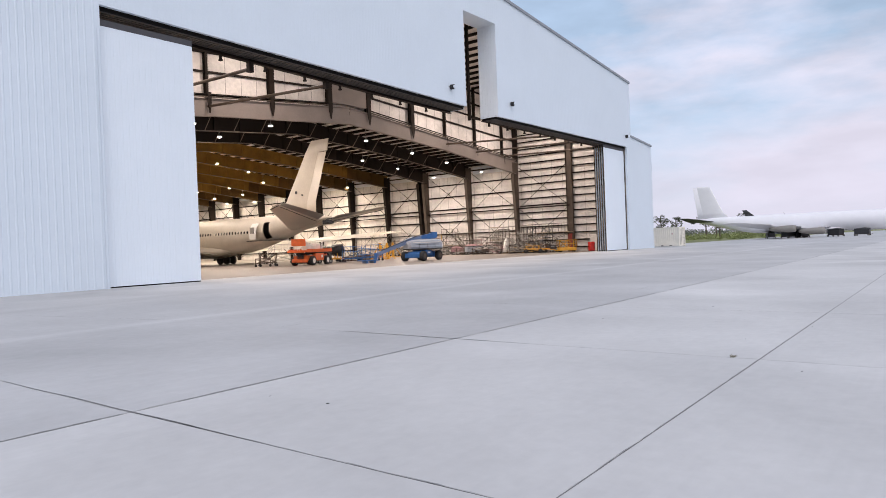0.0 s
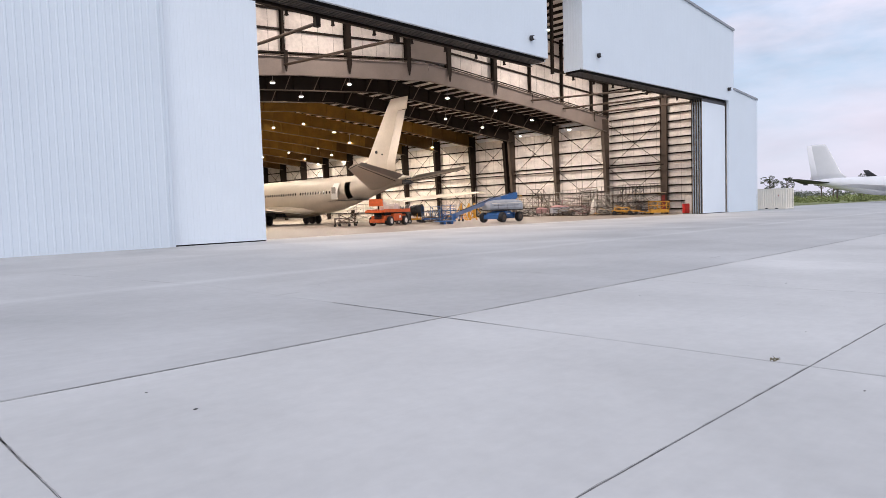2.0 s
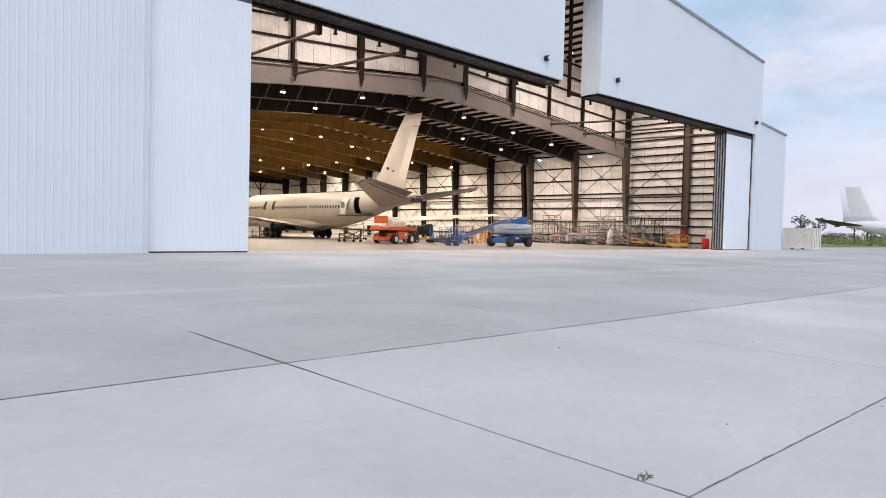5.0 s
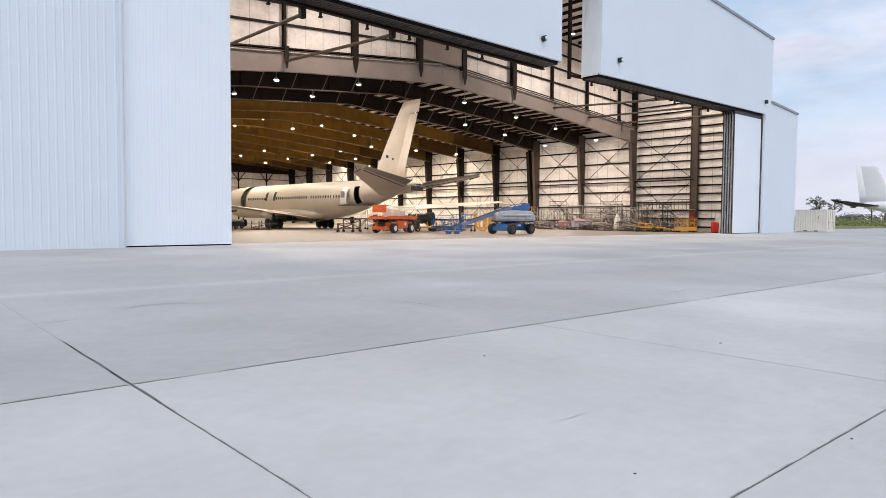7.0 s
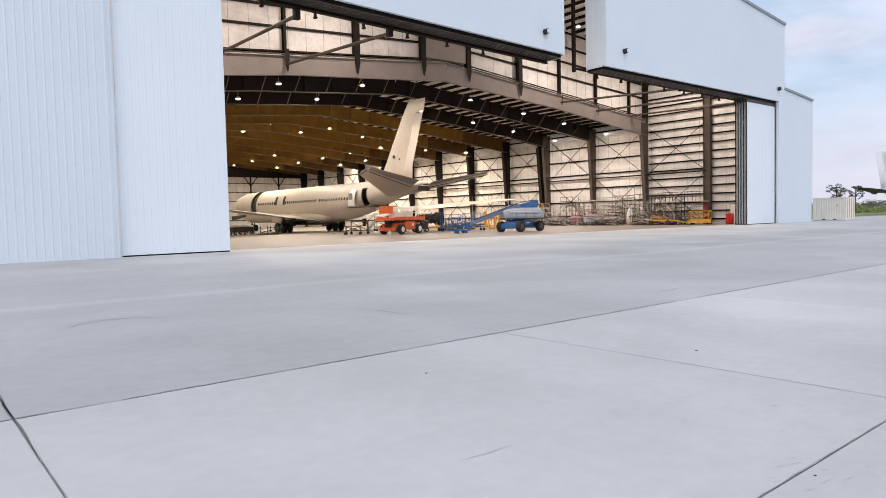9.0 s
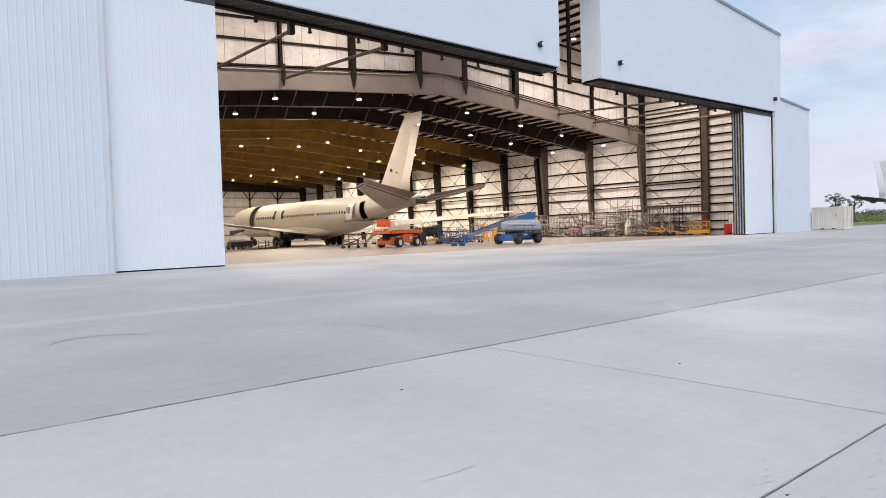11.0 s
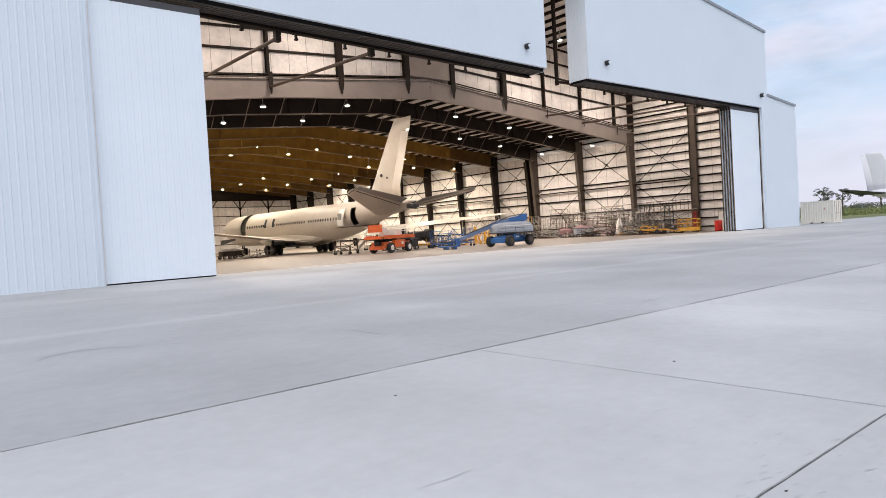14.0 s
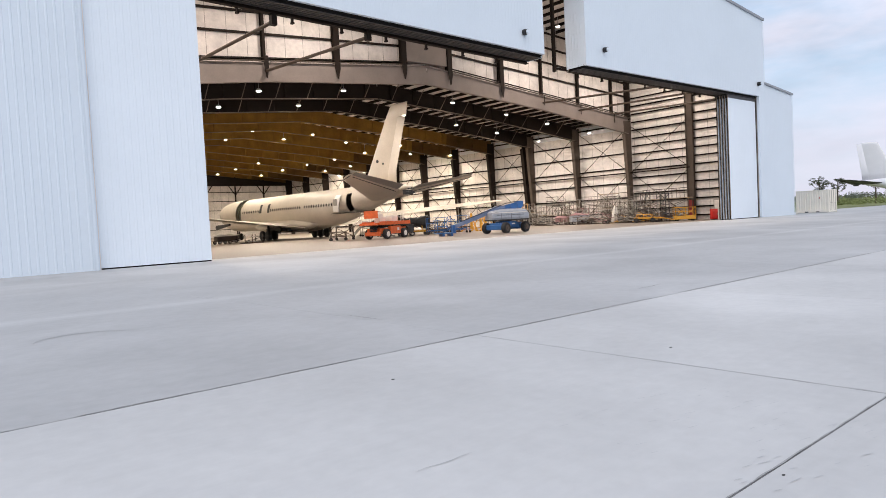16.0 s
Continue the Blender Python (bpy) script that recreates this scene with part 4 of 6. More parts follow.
M_CONT = mat("cream_container_paint", (0.80, 0.76, 0.67), 0.55, 0, 0.08, 1.2, 12)


def tyre(parent, x, y, r, w, rim=M_GALV, name="wheel"):
    """A wheel whose axle runs along y."""
    bm = B()
    loft(bm, [[(x + q * math.cos(a), y + d, r + q * math.sin(a)) for a in [math.pi * 2 * i / 18 for i in range(18)]]
              for d, q in ((-w / 2, r * 0.72), (-w / 2, r * 0.94), (-w * 0.3, r), (w * 0.3, r), (w / 2, r * 0.94), (w / 2, r * 0.72))])
    wheel = part(name, bm, M_BLACK, parent, "black tyre")
    bm = B()
    pipe(bm, (x, y - w / 2 - 0.012, r), (x, y + w / 2 + 0.012, r), r * 0.55, 14)
    pipe(bm, (x, y - w / 2 - 0.05, r), (x, y + w / 2 + 0.05, r), r * 0.2, 8)
    part("rim", bm, rim, wheel, "pale steel rim" if rim is M_GALV else "painted rim")
    return wheel


def caster(parent, x, y, r=0.12):
    bm = B()
    pipe(bm, (x, y - 0.035, r), (x, y + 0.035, r), r, 12)
    bar(bm, (x, y, r), (x, y, r * 2.2), 0.05, 0.09)
    part("caster", bm, M_BLACK, parent)


def posts(parent, pts, z0, z1, r, m, name="post"):
    for x, y in pts:
        bm = B()
        pipe(bm, (x, y, z0), (x, y, z1), r, 7)
        part(name, bm, m, parent)


def guard_rail(parent, x0, x1, y0, y1, z, h, m, sides="nsew", r=0.025):
    for c in sides:
        p, q = {"n": ((x0, y1), (x1, y1)), "s": ((x0, y0), (x1, y0)), "e": ((x1, y0), (x1, y1)), "w": ((x0, y0), (x0, y1))}[c]
        bm = B()
        for k in (0.5, 1.0):
            pipe(bm, (*p, z + h * k), (*q, z + h * k), r, 6)
        n = max(2, int(math.dist(p, q) / 0.9) + 1)
        for i in range(n):
            t = i / (n - 1)
            a = (p[0] + (q[0] - p[0]) * t, p[1] + (q[1] - p[1]) * t)
            pipe(bm, (*a, z), (*a, z + h), r, 6)
        part("guard_rail", bm, m, parent)


def scissor_lift(at):
    ob = thing("scissor_lift", "orange scissor lift, lowered, with pale boxes on its platform", "scissor lift", at)
    bm = B()
    box(bm, -1.95, 1.95, -0.7, 0.7, 0.45, 0.92)
    box(bm, -2.2, -1.95, -0.75, 0.75, 0.3, 0.62)
    box(bm, 1.95, 2.15, -0.6, 0.6, 0.4, 1.0)
    bmesh.ops.bevel(bm, geom=bm.edges[:], offset=0.03, segments=1, affect="EDGES")
    part("chassis", bm, M_ORANGE, ob)
    for y in (-0.98, 0.68):
        bm = B()
        box(bm, -0.8, 0.8, y, y + 0.3, 0.42, 1.08)
        bmesh.ops.bevel(bm, geom=bm.edges[:], offset=0.04, segments=1, affect="EDGES")
        bay = part("side_locker", bm, M_ORANGE, ob)
        bm = B()
        box(bm, -0.72, -0.02, y - 0.012 if y < 0 else y + 0.302, y - 0.002 if y < 0 else y + 0.312, 0.5, 1.0)
        box(bm, 0.02, 0.72, y - 0.012 if y < 0 else y + 0.302, y - 0.002 if y < 0 else y + 0.312, 0.5, 1.0)
        part("hatch", bm, M_ORANGE, bay)
        bm = B()
        box(bm, 0.2, 0.5, y - 0.02 if y < 0 else y + 0.312, y - 0.013 if y < 0 else y + 0.32, 0.68, 0.92)
        part("decal", bm, M_TARP, bay, "white decal")
    for x in (-1.35, 1.35):
        for y in (-0.92, 0.92):
            tyre(ob, x, y, 0.43, 0.32, M_TARP)
    bm = B()
    for y in (-0.5, 0.5):
        bar(bm, (-1.7, y, 0.98), (1.7, y, 1.18), 0.08, 0.11)
        bar(bm, (1.7, y + 0.1, 0.98), (-1.7, y + 0.1, 1.18), 0.08, 0.11)
    part("scissor_arm", bm, M_DARK, ob, "dark folded scissor arms")
    bm = B()
    for k in range(5):
        loft(bm, [[(-2.1 + 0.3 * w * math.cos(a), 0.36 * w * math.sin(a) - 0.1, 0.66 + 0.12 * k + dz) for a in [math.pi * 2 * i / 14 for i in range(14)]] for dz, w in ((0, 0.8), (0.03, 1.0), (0.07, 1.0), (0.1, 0.8))])
    part("hose_bundle", bm, M_BLACK, ob, "black coiled hose stack")
    bm = B()
    box(bm, -2.45, 2.4, -0.92, 0.92, 1.24, 1.4)
    box(bm, -2.75, -2.4, -0.85, 0.85, 1.2, 1.36)
    part("platform", bm, M_ORANGE, ob)
    for y in (-0.95, 0.95):
        bm = B()
        box(bm, -2.4, 2.4, y - 0.02, y + 0.02, 1.2, 1.5)
        part("toe_board", bm, M_ORANGE, ob)
    guard_rail(ob, -2.4, 2.35, -0.9, 0.9, 1.4, 0.85, M_TARP, r=0.022)
    bm = B()
    box(bm, -2.48, -2.43, -0.85, 0.55, 1.78, 2.42)
    part("rail_panel", bm, M_ORANGE, ob, "solid orange rail panel")
    for x, y, w, d, h in ((-1.5, -0.3, 0.5, 0.5, 0.75), (-0.6, 0.1, 0.7, 0.6, 0.5), (0.5, -0.2, 0.9, 0.7, 0.6), (1.5, 0.2, 0.6, 0.5, 0.35)):
        bm = B()
        box(bm, x - w / 2, x + w / 2, y - d / 2, y + d / 2, 1.4, 1.4 + h)
        bmesh.ops.bevel(bm, geom=bm.edges[:], offset=0.03, segments=1, affect="EDGES")
        part("toolbox", bm, M_TARP if h > 0.4 else M_WORN, ob, "box lashed on the platform")
    bm = B()
    pipe(bm, (2.2, -0.45, 0.75), (2.55, -0.45, 0.75), 0.36, 14)
    part("spare_wheel", bm, M_BLACK, ob, "black spare wheel")


def boom_lift(at):
    ob = thing("boom_lift", "blue articulated boom lift with its boom folded low", "boom lift", at)
    turn = pose(0.2, 0, 0, 0, 0, 35)
    bm = B()
    box(bm, -1.6, 1.6, -0.55, 0.55, 0.42, 0.88)
    for x in (-1.4, 1.4):
        box(bm, x - 0.28, x + 0.28, -0.85, 0.85, 0.3, 0.72)
    box(bm, -0.5, 0.5, -0.78, 0.78, 0.55, 1.0)
    bmesh.ops.bevel(bm, geom=bm.edges[:], offset=0.05, segments=1, affect="EDGES")
    frame_part = part("chassis", bm, M_BLUE, ob, at=turn)
    bm = B()
    box(bm, -0.22, 0.22, -0.8, -0.783, 0.72, 0.83)
    part("decal", bm, M_TARP, frame_part, "white decal")
    for x in (-1.4, 1.4):
        for y in (-1.0, 1.0):
            tyre(ob, x, y, 0.46, 0.36, M_WORN).matrix_basis = turn
    bm = B()
    pipe(bm, (0.2, 0, 1.0), (0.2, 0, 1.16), 0.6, 18)
    part("slew_ring", bm, M_DARK, ob)
    bm = B()
    loft(bm, [[(x, y * w, 1.16 + (z - 1.16) * q) for y, z in ((-0.95, 1.16), (0.95, 1.16), (1.02, 1.32), (1.0, 1.66), (0.9, 1.88), (0.62, 2.0), (0.3, 2.04), (-0.3, 2.04), (-0.62, 2.0), (-0.9, 1.88), (-1.0, 1.66), (-1.02, 1.32))]
              for x, w, q in ((-1.45, 0.6, 0.62), (-1.25, 0.9, 0.8), (-0.7, 1.0, 0.93), (0.2, 1.0, 1.0), (1.5, 1.0, 0.98), (1.85, 0.93, 0.9), (2.02, 0.75, 0.7))])
    cover = part("turntable_cover", bm, M_SLATE, ob, "dusty slate-blue turntable cover")
    bm = B()
    for y in (-1.03, 1.02):
        box(bm, -0.9, 1.5, y, y + 0.01, 1.5, 1.53)
        for x in (-0.5, 0.35, 1.1):
            box(bm, x, x + 0.025, y, y + 0.01, 1.2, 1.66)
    part("cover_seam", bm, M_DARK, cover, "dark panel seams")
    # highlight along the cover's flanks, laid on as a thin pale strip
    bm = B()
    for y in (-1.035, 1.02):
        box(bm, -1.1, 1.75, y, y + 0.015, 1.68, 1.74)
    part("cover_highlight", bm, M_TARP, cover, "pale strip painted as a highlight")
    bm = B()
    box(bm, -1.35, 1.9, -0.98, 0.98, 1.06, 1.155)
    part("turntable_plate", bm, M_DARK, ob)
    bm = B()
    bar(bm, (1.5, 0.1, 2.22), (-0.5, 0.1, 2.12), 0.36, 0.3)
    bar(bm, (-0.5, 0.1, 2.1), (-4.3, 0.1, 0.75), 0.34, 0.42, 0.3)
    part("boom", bm, M_BOOM, ob, "slate-blue telescoping boom")
    bm = B()
    for p, q, r in (((0.9, -0.2, 2.2), (0.9, 0.4, 2.2), 0.3), ((1.45, -0.25, 2.3), (1.45, 0.45, 2.3), 0.27), ((0.35, -0.1, 2.2), (0.35, 0.3, 2.2), 0.2)):
        pipe(bm, p, q, r, 12)
    bar(bm, (0.3, 0.1, 2.2), (1.5, 0.1, 2.42), 0.42, 0.34)
    box(bm, 1.15, 1.75, -0.2, 0.4, 2.2, 2.66)
    part("knuckle", bm, M_BLUE, ob, "blue boom knuckle")
    bm = B()
    bar(bm, (-1.0, 0.32, 1.8), (-2.6, 0.3, 1.2), 0.12, 0.12)
    part("lift_cylinder", bm, M_DARK, ob)
    bm = B()
    pipe(bm, (1.3, -0.2, 2.66), (0.2, -0.2, 2.5), 0.03, 6)
    pipe(bm, (0.2, -0.2, 2.5), (-3.9, -0.1, 1.1), 0.03, 6)
    part("hose", bm, M_BLACK, ob, "black hose along the boom")
    guard_rail(ob, -5.9, -4.4, -0.55, 0.75, 0.3, 1.05, M_BLUE)
    bm = B()
    box(bm, -5.95, -4.35, -0.6, 0.8, 0.22, 0.3)
    box(bm, -4.5, -4.3, -0.1, 0.3, 0.3, 0.9)
    box(bm, -5.5, -5.3, -0.5, 0.7, 0.0, 0.22)
    box(bm, -4.8, -4.6, -0.5, 0.7, 0.0, 0.22)
    part("basket", bm, M_BLUE, ob)
    for y in (-0.6, 0.6):
        bm = B()
        pipe(bm, (1.75, y, 1.9), (1.75, y, 2.35), 0.025, 6)
        pipe(bm, (2.0, y, 1.85), (2.0, y, 2.35), 0.025, 6)
        pipe(bm, (1.75, y, 2.35), (2.0, y, 2.35), 0.025, 6)
        part("hand_hoop", bm, M_YELLOW, ob, "yellow hand hoop")


def work_stand(at, w, d, h, m, label, rail=True, stair=True, plank=M_WORN):
    ob = thing("work_stand", label, "work platform", at, "maintenance stands")
    posts(ob, [(-w / 2, -d / 2), (w / 2, -d / 2), (-w / 2, d / 2), (w / 2, d / 2)], 0.2, h, 0.04, m, "leg")
    for x in (-w / 2, w / 2):
        for y in (-d / 2, d / 2):
            caster(ob, x, y)
    bm = B()
    box(bm, -w / 2 - 0.06, w / 2 + 0.06, -d / 2 - 0.06, d / 2 + 0.06, h - 0.08, h)
    part("deck", bm, plank, ob)
    for y in (-d / 2, d / 2):
        bm = B()
        pipe(bm, (-w / 2, y, 0.35), (w / 2, y, h - 0.1), 0.025, 6)
        pipe(bm, (w / 2, y, 0.35), (-w / 2, y, h - 0.1), 0.025, 6)
        pipe(bm, (-w / 2, y, 0.35), (w / 2, y, 0.35), 0.03, 6)
        part("brace", bm, m, ob)
    if rail:
        guard_rail(ob, -w / 2, w / 2, -d / 2, d / 2, h, 1.05, m, "nse")
    if stair:
        run = h * 0.9
        for y in (-d / 2 + 0.08, d / 2 - 0.08):
            bm = B()
            bar(bm, (-w / 2 - run, y, 0.12), (-w / 2, y, h), 0.05, 0.12)
            pipe(bm, (-w / 2 - run, y, 1.0), (-w / 2, y, h + 0.95), 0.025, 6)
            pipe(bm, (-w / 2 - run, y, 0.12), (-w / 2 - run, y, 1.0), 0.025, 6)
            part("stringer", bm, m, ob)
        n = max(3, int(h / 0.25))
        for i in range(1, n):
            t = i / n
            bm = B()
            x = -w / 2 - run * (1 - t)
            box(bm, x - 0.11, x + 0.11, -d / 2 + 0.1, d / 2 - 0.1, 0.12 + (h - 0.12) * t - 0.02, 0.12 + (h - 0.12) * t + 0.02)
            part("tread", bm, m, ob)
        for y in (-d / 2 + 0.08, d / 2 - 0.08):
            caster(ob, -w / 2 - run + 0.05, y, 0.1)
    return ob


def scaffold(at, w, d, lifts, m=M_GALV):
    ob = thing("scaffold_tower", "bare steel pipe scaffold tower with plank decks", "scaffold", at, "scaffold towers")
    h = 1.7 * lifts
    posts(ob, [(-w / 2, -d / 2), (w / 2, -d / 2), (-w / 2, d / 2), (w / 2, d / 2)], 0.0, h + 0.9, 0.035, m, "upright")
    for k in range(lifts):
        z = 1.7 * k
        for y in (-d / 2, d / 2):
            bm = B()
            pipe(bm, (-w / 2, y, z + 0.2), (w / 2, y, z + 1.6), 0.022, 6)
            pipe(bm, (w / 2, y, z + 0.2), (-w / 2, y, z + 1.6), 0.022, 6)
            part("cross_brace", bm, m, ob)
        for zz in (z + 0.25, z + 1.65):
            bm = B()
            for x in (-w / 2, w / 2):
                pipe(bm, (x, -d / 2, zz), (x, d / 2, zz), 0.025, 6)
            for y in (-d / 2, d / 2):
                pipe(bm, (-w / 2, y, zz), (w / 2, y, zz), 0.025, 6)
            part("ledger", bm, m, ob)
        bm = B()
        box(bm, -w / 2, w / 2, -d / 2, d / 2, z + 1.68, z + 1.73)
        part("deck", bm, M_PLANK, ob, "worn wooden plank deck")
    return ob


def cart(at, w, d, h, top, label, body=None):
    ob = thing("equipment_cart", label, "cart", at, "floor carts")
    bm = B()
    box(bm, -w / 2, w / 2, -d / 2, d / 2, 0.28, 0.36)
    box(bm, -w / 2 - 0.5, -w / 2, -0.04, 0.04, 0.29, 0.34)
    part("bed", bm, M_WORN, ob)
    for x in (-w / 2 + 0.25, w / 2 - 0.25):
        for y in (-d / 2, d / 2):
            tyre(ob, x, y, 0.2, 0.12)
    bm = B()
    box(bm, -w / 2 + 0.08, w / 2 - 0.08, -d / 2 + 0.05, d / 2 - 0.05, 0.36, h)
    bmesh.ops.bevel(bm, geom=bm.edges[:], offset=0.05, segments=2, affect="EDGES")
    part("load", bm, body or M_SLATE, ob)
    bm = B()
    loft(bm, [[(x, y, h + z) for y, z in ((-d / 2, 0.0), (-d * 0.3, b), (0, b * 1.5), (d * 0.3, b), (d / 2, 0))] for x, b in ((-w / 2, 0.06), (-w / 6, 0.2), (w / 5, 0.12), (w / 2, 0.05))])
    part("cover", bm, top, ob)
    return ob


def dolly(at, label, m, n=4):
    ob = thing("tow_dolly", label, "tow dolly", at, "tow dollies")
    bm = B()
    for y in (-0.5, 0.5):
        bar(bm, (-1.5, y * 0.3, 0.45), (1.5, y, 0.5), 0.1, 0.14)
    for i in range(4):
        x = -1.0 + i * 0.8
        bar(bm, (x, -0.45, 0.5), (x, 0.45, 0.5), 0.08, 0.1)
    bar(bm, (-1.5, 0, 0.42), (-2.6, 0, 0.2), 0.09, 0.09)
    part("frame", bm, m, ob)
    for x in (-0.6, 1.2):
        for y in (-0.6, 0.6):
            tyre(ob, x, y, 0.26, 0.14, M_DARK)
    bm = B()
    for x in (-0.4, 0.4, 1.2):
        pipe(bm, (x, -0.4, 0.5), (x + 0.2, -0.15, 0.85), 0.04, 6)
        pipe(bm, (x, 0.4, 0.5), (x + 0.2, 0.15, 0.85), 0.04, 6)
    pipe(bm, (-0.2, 0.0, 0.85), (1.4, 0.0, 0.85), 0.045, 6)
    part("cradle", bm, m, ob)


def cage(at):
    ob = thing("yellow_cage", "yellow pipe basket cage for lifting", "lifting cage", at)
    bm = B()
    box(bm, -1.0, 1.0, -0.7, 0.7, 0.18, 0.55)
    part("tray", bm, M_YELLOW, ob)
    guard_rail(ob, -1.0, 1.0, -0.7, 0.7, 0.55, 0.85, M_YELLOW, r=0.04)
    for x in (-0.8, 0.8):
        for y in (-0.5, 0.5):
            caster(ob, x, y, 0.09)
    bm = B()
    for x in (-1.0, 0.0):
        pipe(bm, (x, -0.7, 0.55), (x + 1.0, -0.7, 1.4), 0.03, 6)
        pipe(bm, (x + 1.0, -0.7, 0.55), (x, -0.7, 1.4), 0.03, 6)
    part("cross_brace", bm, M_YELLOW, ob)


def cabinet(at):
    ob = thing("red_cabinet", "small red fire cabinet on the floor by the doors", "cabinet", at)
    bm = B()
    box(bm, -0.29, 0.29, -0.3, 0.3, 0.06, 1.1)
    bmesh.ops.bevel(bm, geom=bm.edges[:], offset=0.03, segments=1, affect="EDGES")
    part("body", bm, M_RED, ob)
    bm = B()
    box(bm, -0.25, 0.25, -0.375, -0.292, 0.15, 1.05)
    d = part("door", bm, M_RED, ob)
    bm = B()
    box(bm, 0.14, 0.2, -0.41, -0.374, 0.5, 0.7)
    part("handle", bm, M_DARK, d)
    bm = B()
    box(bm, -0.26, 0.26, -0.27, 0.27, 0.0, 0.06)
    part("plinth", bm, M_DARK, ob)


def engine_stand(at):
    ob = thing("engine_stand", "bare dark jet engine on a wheeled cradle", "engine", at, "engines on stands")
    bm = B()
    a16 = [math.pi * 2 * i / 20 for i in range(20)]
    loft(bm, [[(d, r * math.cos(a), 1.25 + r * math.sin(a)) for a in a16] for d, r in ((-1.7, 0.3), (-1.0, 0.42), (-0.2, 0.5), (0.3, 0.45), (0.8, 0.62), (1.3, 0.68), (1.32, 0.58), (1.0, 0.55))])
    core = part("core", bm, M_DARK, ob, "dark engine core", True)
    for d in (-1.2, -0.5, 0.1, 0.7):
        bm = B()
        loft(bm, [[(d + o, (r + 0.0) * math.cos(a), 1.25 + r * math.sin(a)) for a in a16] for o, r in ((0, 0.4), (0, 0.66 if d > 0.5 else 0.53), (0.07, 0.66 if d > 0.5 else 0.53), (0.07, 0.4))], False)
        part("flange", bm, M_DARK, core)
    bm = B()
    for y in (-0.55, 0.55):
        bar(bm, (-1.5, y, 0.35), (1.4, y, 0.35), 0.08, 0.1)
        for x in (-1.0, 0.9):
            bar(bm, (x, y, 0.35), (x, y * 0.9, 1.2), 0.07, 0.07)
    for x in (-1.4, 1.3):
        bar(bm, (x, -0.55, 0.35), (x, 0.55, 0.35), 0.08, 0.1)
    part("cradle", bm, M_YELLOW, ob, "yellow cradle")
    for x in (-1.3, 1.2):
        for y in (-0.6, 0.6):
            caster(ob, x, y, 0.15)


def tripod_jack(at, m=M_YELLOW):
    ob = thing("tripod_jack", "yellow tripod aircraft jack", "aircraft jack", at, "aircraft jacks")
    bm = B()
    pipe(bm, (0, 0, 0.25), (0, 0, 1.9), 0.16, 10, 0.13)
    part("ram", bm, m, ob)
    for k in range(3):
        a = 2 * math.pi * k / 3
        bm = B()
        pipe(bm, (1.1 * math.cos(a), 1.1 * math.sin(a), 0.08), (0.12 * math.cos(a), 0.12 * math.sin(a), 1.6), 0.05, 6)
        pipe(bm, (1.1 * math.cos(a), 1.1 * math.sin(a), 0.12), (0.1 * math.cos(a), 0.1 * math.sin(a), 0.35), 0.04, 6)
        pipe(bm, (1.1 * math.cos(a), 1.1 * math.sin(a), 0.0), (1.1 * math.cos(a), 1.1 * math.sin(a), 0.08), 0.14, 10)
        part("leg", bm, m, ob)


def covered_part(at):
    ob = thing("covered_assembly", "upright assembly under a white cover sheet on a pallet", "covered part", at)
    bm = B()
    loft(bm, [[(w * (0.55 + 0.07 * math.sin(5 * a)) * math.cos(a), w * 0.45 * math.sin(a) * (1 + 0.08 * math.cos(4 * a)), z) for a in [math.pi * 2 * i / 24 for i in range(24)]]
              for z, w in ((0.16, 1.0), (0.6, 0.92), (1.1, 0.72), (1.5, 0.55), (1.8, 0.35), (1.95, 0.12))])
    part("cover_sheet", bm, M_TARP, ob, "", True)
    bm = B()
    for x in (-0.5, 0, 0.5):
        box(bm, x - 0.06, x + 0.06, -0.55, 0.55, 0.0, 0.1)
    for y in (-0.5, -0.25, 0, 0.25, 0.5):
        box(bm, -0.62, 0.62, y - 0.06, y + 0.06, 0.1, 0.14)
    part("pallet", bm, M_PLANK, ob)


scissor_lift(pose(33.95, 41.7, 0, 0, 0, 20))
boom_lift(pose(40.65, 34.05, 0, 0, 0, -27))
work_stand(pose(32.4, 46.0, 0, 0, 0, -30), 1.5, 0.9, 1.2, M_WORN, "worn brown steel work stand", False, False)
work_stand(pose(31.2, 45.2, 0, 0, 0, -38), 1.3, 0.9, 0.8, M_WORN, "low brown steel work stand", False, False)
work_stand(pose(41.4, 43.8, 0, 0, 0, -30), 1.8, 1.0, 0.55, M_BLUE, "blue painted pipe work stand", True, False)
work_stand(pose(43.6, 43.0, 0, 0, 0, -25), 1.9, 1.0, 0.65, M_BLUE, "blue painted pipe work stand with steps", True, True)
engine_stand(pose(41.2, 46.8, 0, 0, 0, -60))
engine_stand(pose(43.6, 50.0, 0, 0, 0, -50))
tripod_jack(pose(48.3, 46.2, 0, 0, 0, 20))
tripod_jack(pose(49.8, 45.6, 0, 0, 0, 75))
tripod_jack(pose(51.2, 47.8, 0, 0, 0, 40))
cart(pose(38.6, 45.0, 0, 0, 0, -30), 1.6, 0.9, 1.0, M_DARK, "dark loaded equipment cart", M_DARK)
